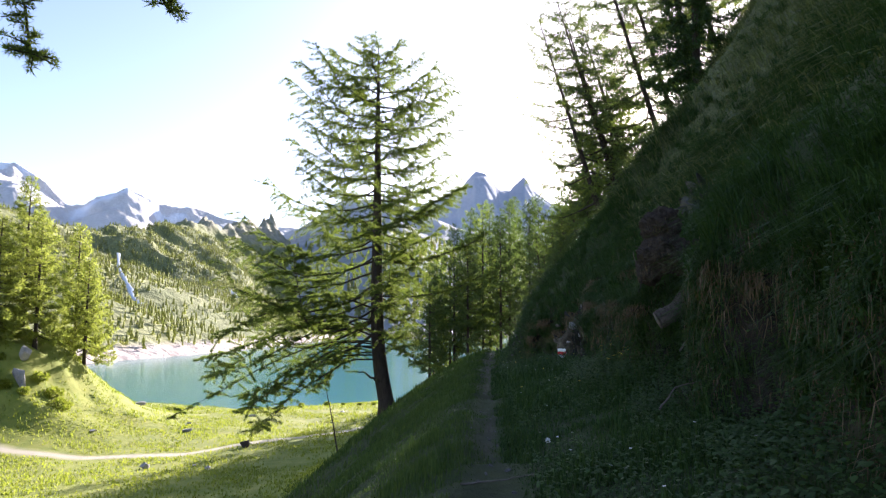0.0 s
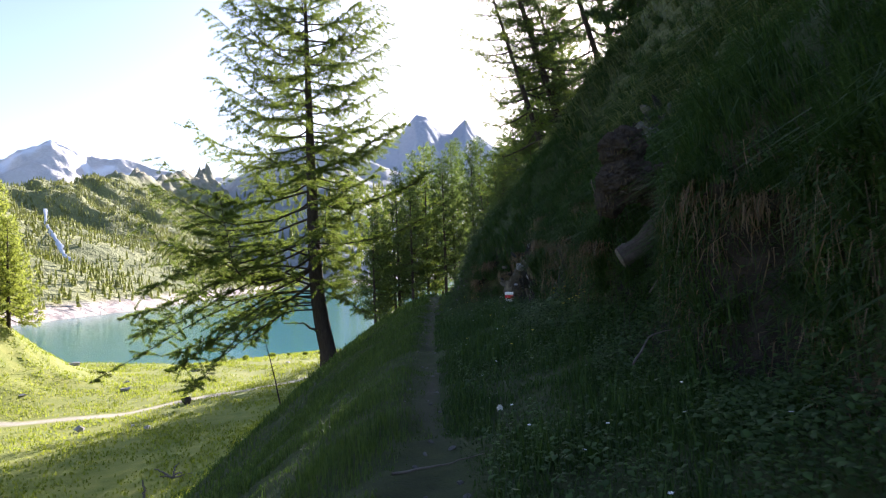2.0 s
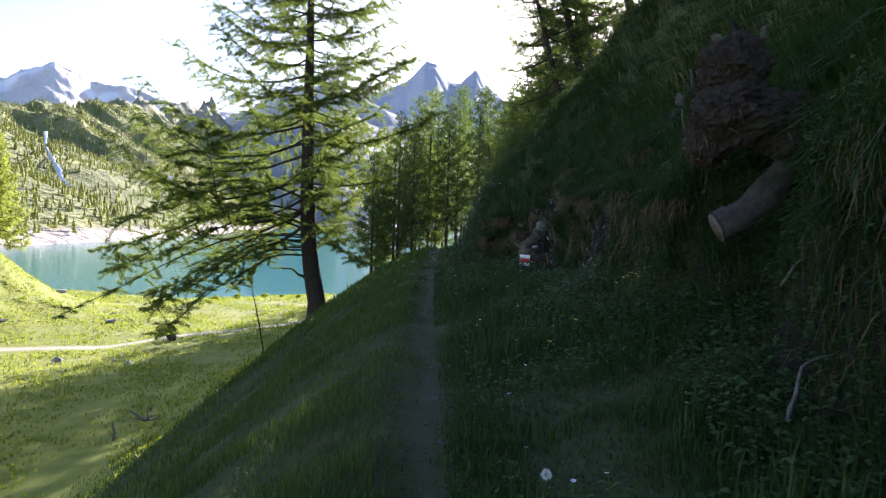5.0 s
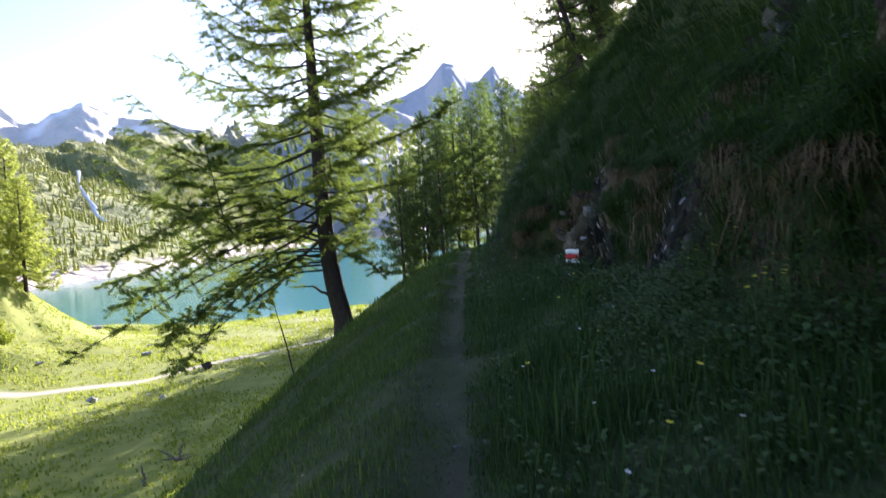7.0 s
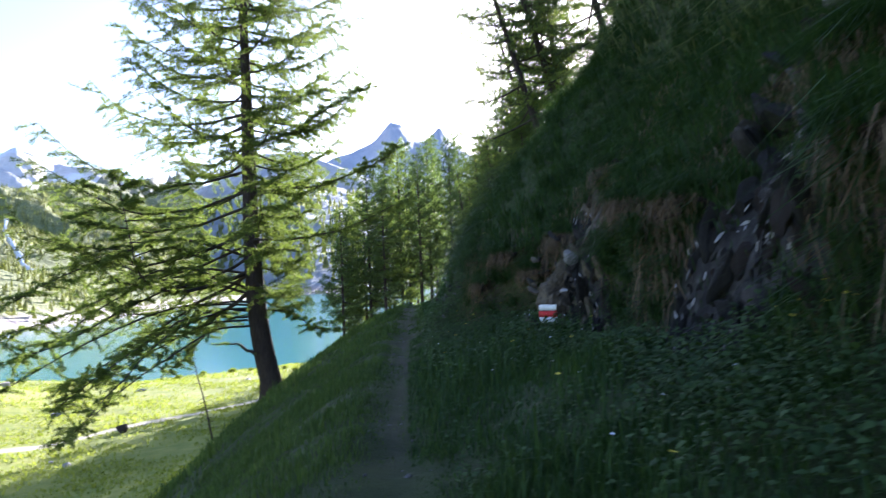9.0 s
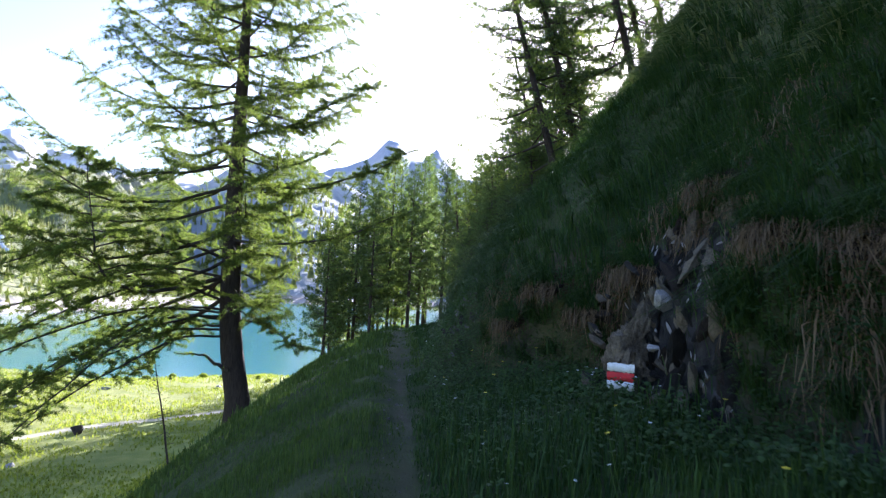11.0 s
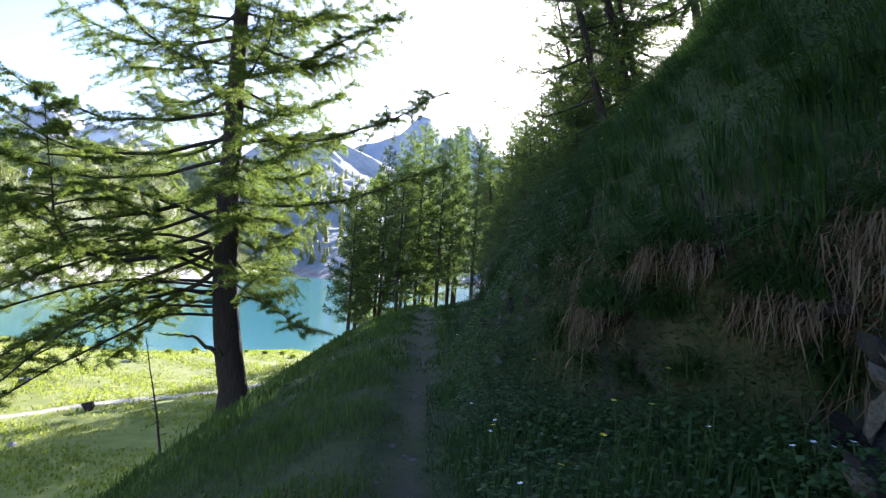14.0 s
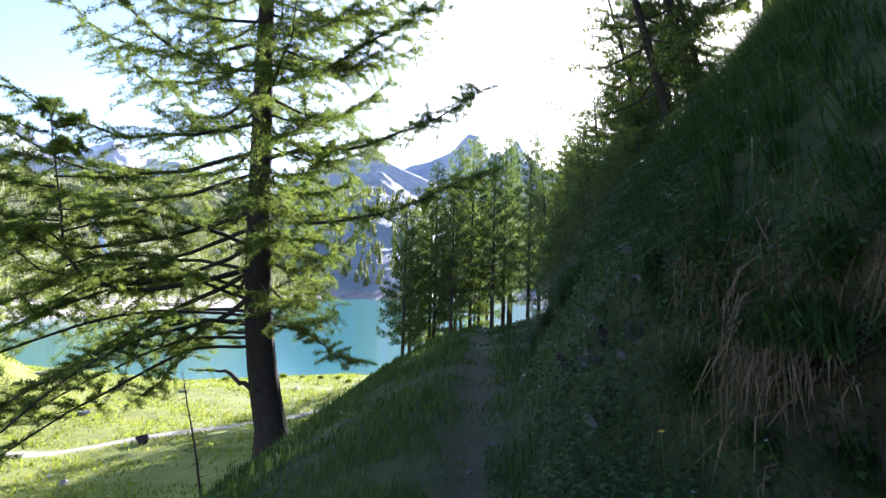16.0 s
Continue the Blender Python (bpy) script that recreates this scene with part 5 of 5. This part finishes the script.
def build_overhangs():
    r = np.random.default_rng(14)
    for i, (y, u, sy, sz) in enumerate(((5.3, 0.5, 0.6, 0.22), (5.9, 0.5, 0.32, 0.22), (9.8, 0.5, 0.55, 0.2), (10.8, 0.55, 0.55, 0.2), (11.7, 1.0, 0.55, 0.22), (12.7, 1.25, 0.6, 0.22), (13.6, 1.3, 0.55, 0.22),
                                        (14.6, 0.8, 0.55, 0.22), (15.5, 0.8, 0.5, 0.2), (16.2, 1.05, 0.5, 0.2), (17.1, 0.95, 0.5, 0.2), (17.9, 0.6, 0.5, 0.18), (18.6, 0.5, 0.5, 0.2), (19.4, 0.5, 0.5, 0.2), (20.2, 0.5, 0.45, 0.18))):
        p = on_bank(float(foot_at(np.array([y]))[0]) + u, y)
        dry = y > 14
        turf_overhang(Vector(p) + Vector((0.02, r.uniform(-0.15, 0.15), r.uniform(-0.18, 0.22))), (0.27, sy, sz), 700 + i, "brown dead grass hanging from a lip of turf" if dry else "lip of grassy turf over the dark broken bank", 1.0, 1.15 if dry else 0.6)


build_overhangs()


def build_stump():
    root = new("root_stump")
    r = np.random.default_rng(6)
    masses = (((4.0, 8.8, 3.0), (0.3, 0.3, 0.27)), ((4.0, 8.74, 2.6), (0.38, 0.46, 0.28)), ((3.82, 8.85, 2.4), (0.2, 0.22, 0.28)), ((4.4, 8.6, 2.5), (0.36, 0.34, 0.3)))
    for i, (c, size) in enumerate(masses):
        bm = bmesh.new()
        bmesh.ops.create_icosphere(bm, subdivisions=5, radius=1.0)
        for v in bm.verts:
            p = v.co.copy()
            fibre = abs(noise.noise(Vector((p.x * 3.2 + i, p.y * 3.2 - p.z * 2, p.z * 6 + p.y * 4))))
            v.co = p * (0.86 + 0.28 * noise.noise(p * 1.7 + Vector((i * 5, 0, 0))) + 0.16 * fibre + 0.12 * noise.noise(p * 9))
            v.co = Vector((v.co.x * size[0], v.co.y * size[1], v.co.z * size[2]))
        me = bpy.data.meshes.new("root_mass")
        bm.to_mesh(me)
        bm.free()
        me.materials.append(ROOTWOOD)
        link("root_mass", me, root).location = c
    # roots wound round the lumps, a few standing free
    for i in range(60):
        c, size = (np.array(v) for v in masses[i % 4])
        a0, e0 = r.uniform(-2.6, -0.4), r.uniform(-0.7, 0.8)
        w = np.linspace(0, 1, 9)
        a, e = a0 + w * r.uniform(0.6, 1.8), e0 + w * r.normal(0, 0.45)
        pts = c + np.stack([np.sin(a - 0.6) * np.cos(e) * size[0], -np.cos(a - 0.6) * np.cos(e) * size[1], np.sin(e) * size[2]], 1) * 0.78
        if i % 5 == 0:
            pts = pts + np.outer(w ** 2, r.normal(0, 0.12, 3) + (-0.08, -0.1, -0.1))
        link("root", mesh_from("root", *tube(pts, r.uniform(0.008, 0.022) * (1 - w) + 0.004, 6), DEAD if i % 3 == 0 else ROOTWOOD, True), root)
    n = 1900
    k = r.integers(0, 3, n)
    c, size = np.array([m[0] for m in masses])[k], np.array([m[1] for m in masses])[k]
    a, e = r.uniform(-1.5, 1.3, n), r.uniform(0.1, 0.9, n)
    q = c + np.stack([-np.cos(a) * np.cos(e), np.sin(a) * np.cos(e), np.sin(e)], 1) * size * 0.75
    tagged(link("hanging_grass", mesh_from("hanging_grass", *hanging(q, r.uniform(0.08, 0.3, n), r, 0.005, 0.15), HAY), root, "dry grass hanging over the stump"), kind="stuff")
    tagged(root, "rotten uprooted tree stump with tangled roots in the bank", "tree stump")


build_stump()


def stick(points, thick, label, mat=None, name="dead_branch"):
    q = np.array(points, float)
    u = np.linspace(0, len(q) - 1, 14)
    r = np.random.default_rng(int(abs(q[0].sum() * 100)))
    pts = np.stack([np.interp(u, np.arange(len(q)), q[:, k]) for k in range(3)], 1)
    pts[1:-1] = (pts[:-2] + 2 * pts[1:-1] + pts[2:]) / 4 + r.normal(0, thick * 0.3, (12, 3))
    ob = new(name, mesh_from(name, *tube(pts, thick * (1 - 0.7 * np.linspace(0, 1, 14)), 6), mat or DEAD, True))
    return tagged(ob, label, "branch")


stick([(4.8, 7.8, 3.02), (5.1, 7.8, 3.14), (5.45, 7.85, 3.32)], 0.018, "grey dead branch sticking out of the bank")
stick([(5.2, 7.6, 3.1), (5.6, 7.7, 3.2), (5.9, 7.8, 3.18)], 0.01, "thin grey dead branch lying on the bank")
stick([(3.8, 7.6, 1.3), (3.92, 7.6, 1.48), (4.15, 7.6, 1.53), (4.4, 7.65, 1.48)], 0.010, "arched grey root bent over the hollow")
stick([(3.2, 6.4, 0.75), (3.5, 6.8, 0.95), (3.9, 7.0, 1.0)], 0.012, "thin dead twig in the grass")
for i in range(9):
    a = on_bank(2.2 + 0.1 * (i % 4), 6.0 + i * 0.45) + np.array((0, 0, 0.5))
    stick([a, a + np.array((-0.12, -0.1 + 0.05 * (i % 4), -0.12)), a + np.array((-0.16, -0.25 + 0.12 * (i % 4), -0.4 - 0.05 * (i % 3)))], 0.0045, "dry hanging root fibre under the turf", ROOTWOOD, name="hanging_root")
p = on_bank(0.0, 5.8)
stick([p + np.array((-0.32, -0.12, 0.03)), p + np.array((0.05, 0.0, 0.04)), p + np.array((0.4, 0.2, 0.06))], 0.011, "thin stick lying across the footpath")
p = np.array((-11.6, 39, ground_at(-11.6, 39)))
for k, (dx, dy, dz) in enumerate(((-0.9, 0.2, 0.5), (0.8, -0.3, 0.4), (0.3, 0.5, 0.7), (-0.4, -0.6, 0.3), (1.1, 0.3, 0.15))):
    stick([p + np.array((0.08 * k, 0.05, 0.02)), p + np.array((dx * 0.5, dy * 0.5, dz * 0.7)), p + np.array((dx, dy, dz))], 0.07, "grey dead root limb lying on the shaded slope", name="dead_root")
p = np.array((-11.9, 36, ground_at(-11.9, 36)))
stick([p + np.array((0, 0, -0.2)), p + np.array((0.05, 0, 0.4)), p + np.array((-0.05, 0, 0.9))], 0.09, "pale broken stake standing in the slope grass", name="broken_stake")


def build_sapling():
    x, y = -5.7, 39.8
    b = np.array((x, y, ground_at(x, y)))
    root = new("bare_sapling")
    root.location = b
    r = np.random.default_rng(8)
    w = np.linspace(0, 1, 9)
    pts = np.stack([-0.95 * w, 0.1 * w, 4.5 * w - 0.2], 1) + r.normal(0, 0.015, (9, 3))
    link("trunk", mesh_from("trunk", *tube(pts, 0.05 * (1 - w * 0.7), 7), BARK, True), root)
    for i in range(26):
        p0 = pts[0] + (pts[-1] - pts[0]) * r.uniform(0.25, 0.95)
        d = np.array((r.choice((-1, 1)) * r.uniform(0.3, 1), r.normal(0, 0.5), r.uniform(-0.5, 0.3)))
        link("twig", mesh_from("twig", *tube(p0 + d * (np.linspace(0, 1, 4) * r.uniform(0.3, 0.8))[:, None], np.linspace(0.012, 0.004, 4), 4), TWIG), root)
    tagged(root, "thin leaning dead sapling with bare twigs", "sapling")


build_sapling()

# pebbles trodden into the path
PEBBLES = [rock_mesh("pebble", (s, s * 0.8, s * 0.5), ROCKGREY, 500 + i, cuts=1) for i, s in enumerate((0.02, 0.03, 0.045))]
r = np.random.default_rng(51)
for i in range(120):
    y = r.uniform(2.5, 30)
    ob = new("pebble", PEBBLES[i % 3])
    ob.location = Vector(on_bank(r.normal(0, 0.14), y)) + Vector((0, 0, 0.006))
    ob.rotation_euler = (0, 0, r.uniform(0, 6.28))
    tagged(ob, "small grey stone trodden into the footpath", "pebble", "pebbles on the path")
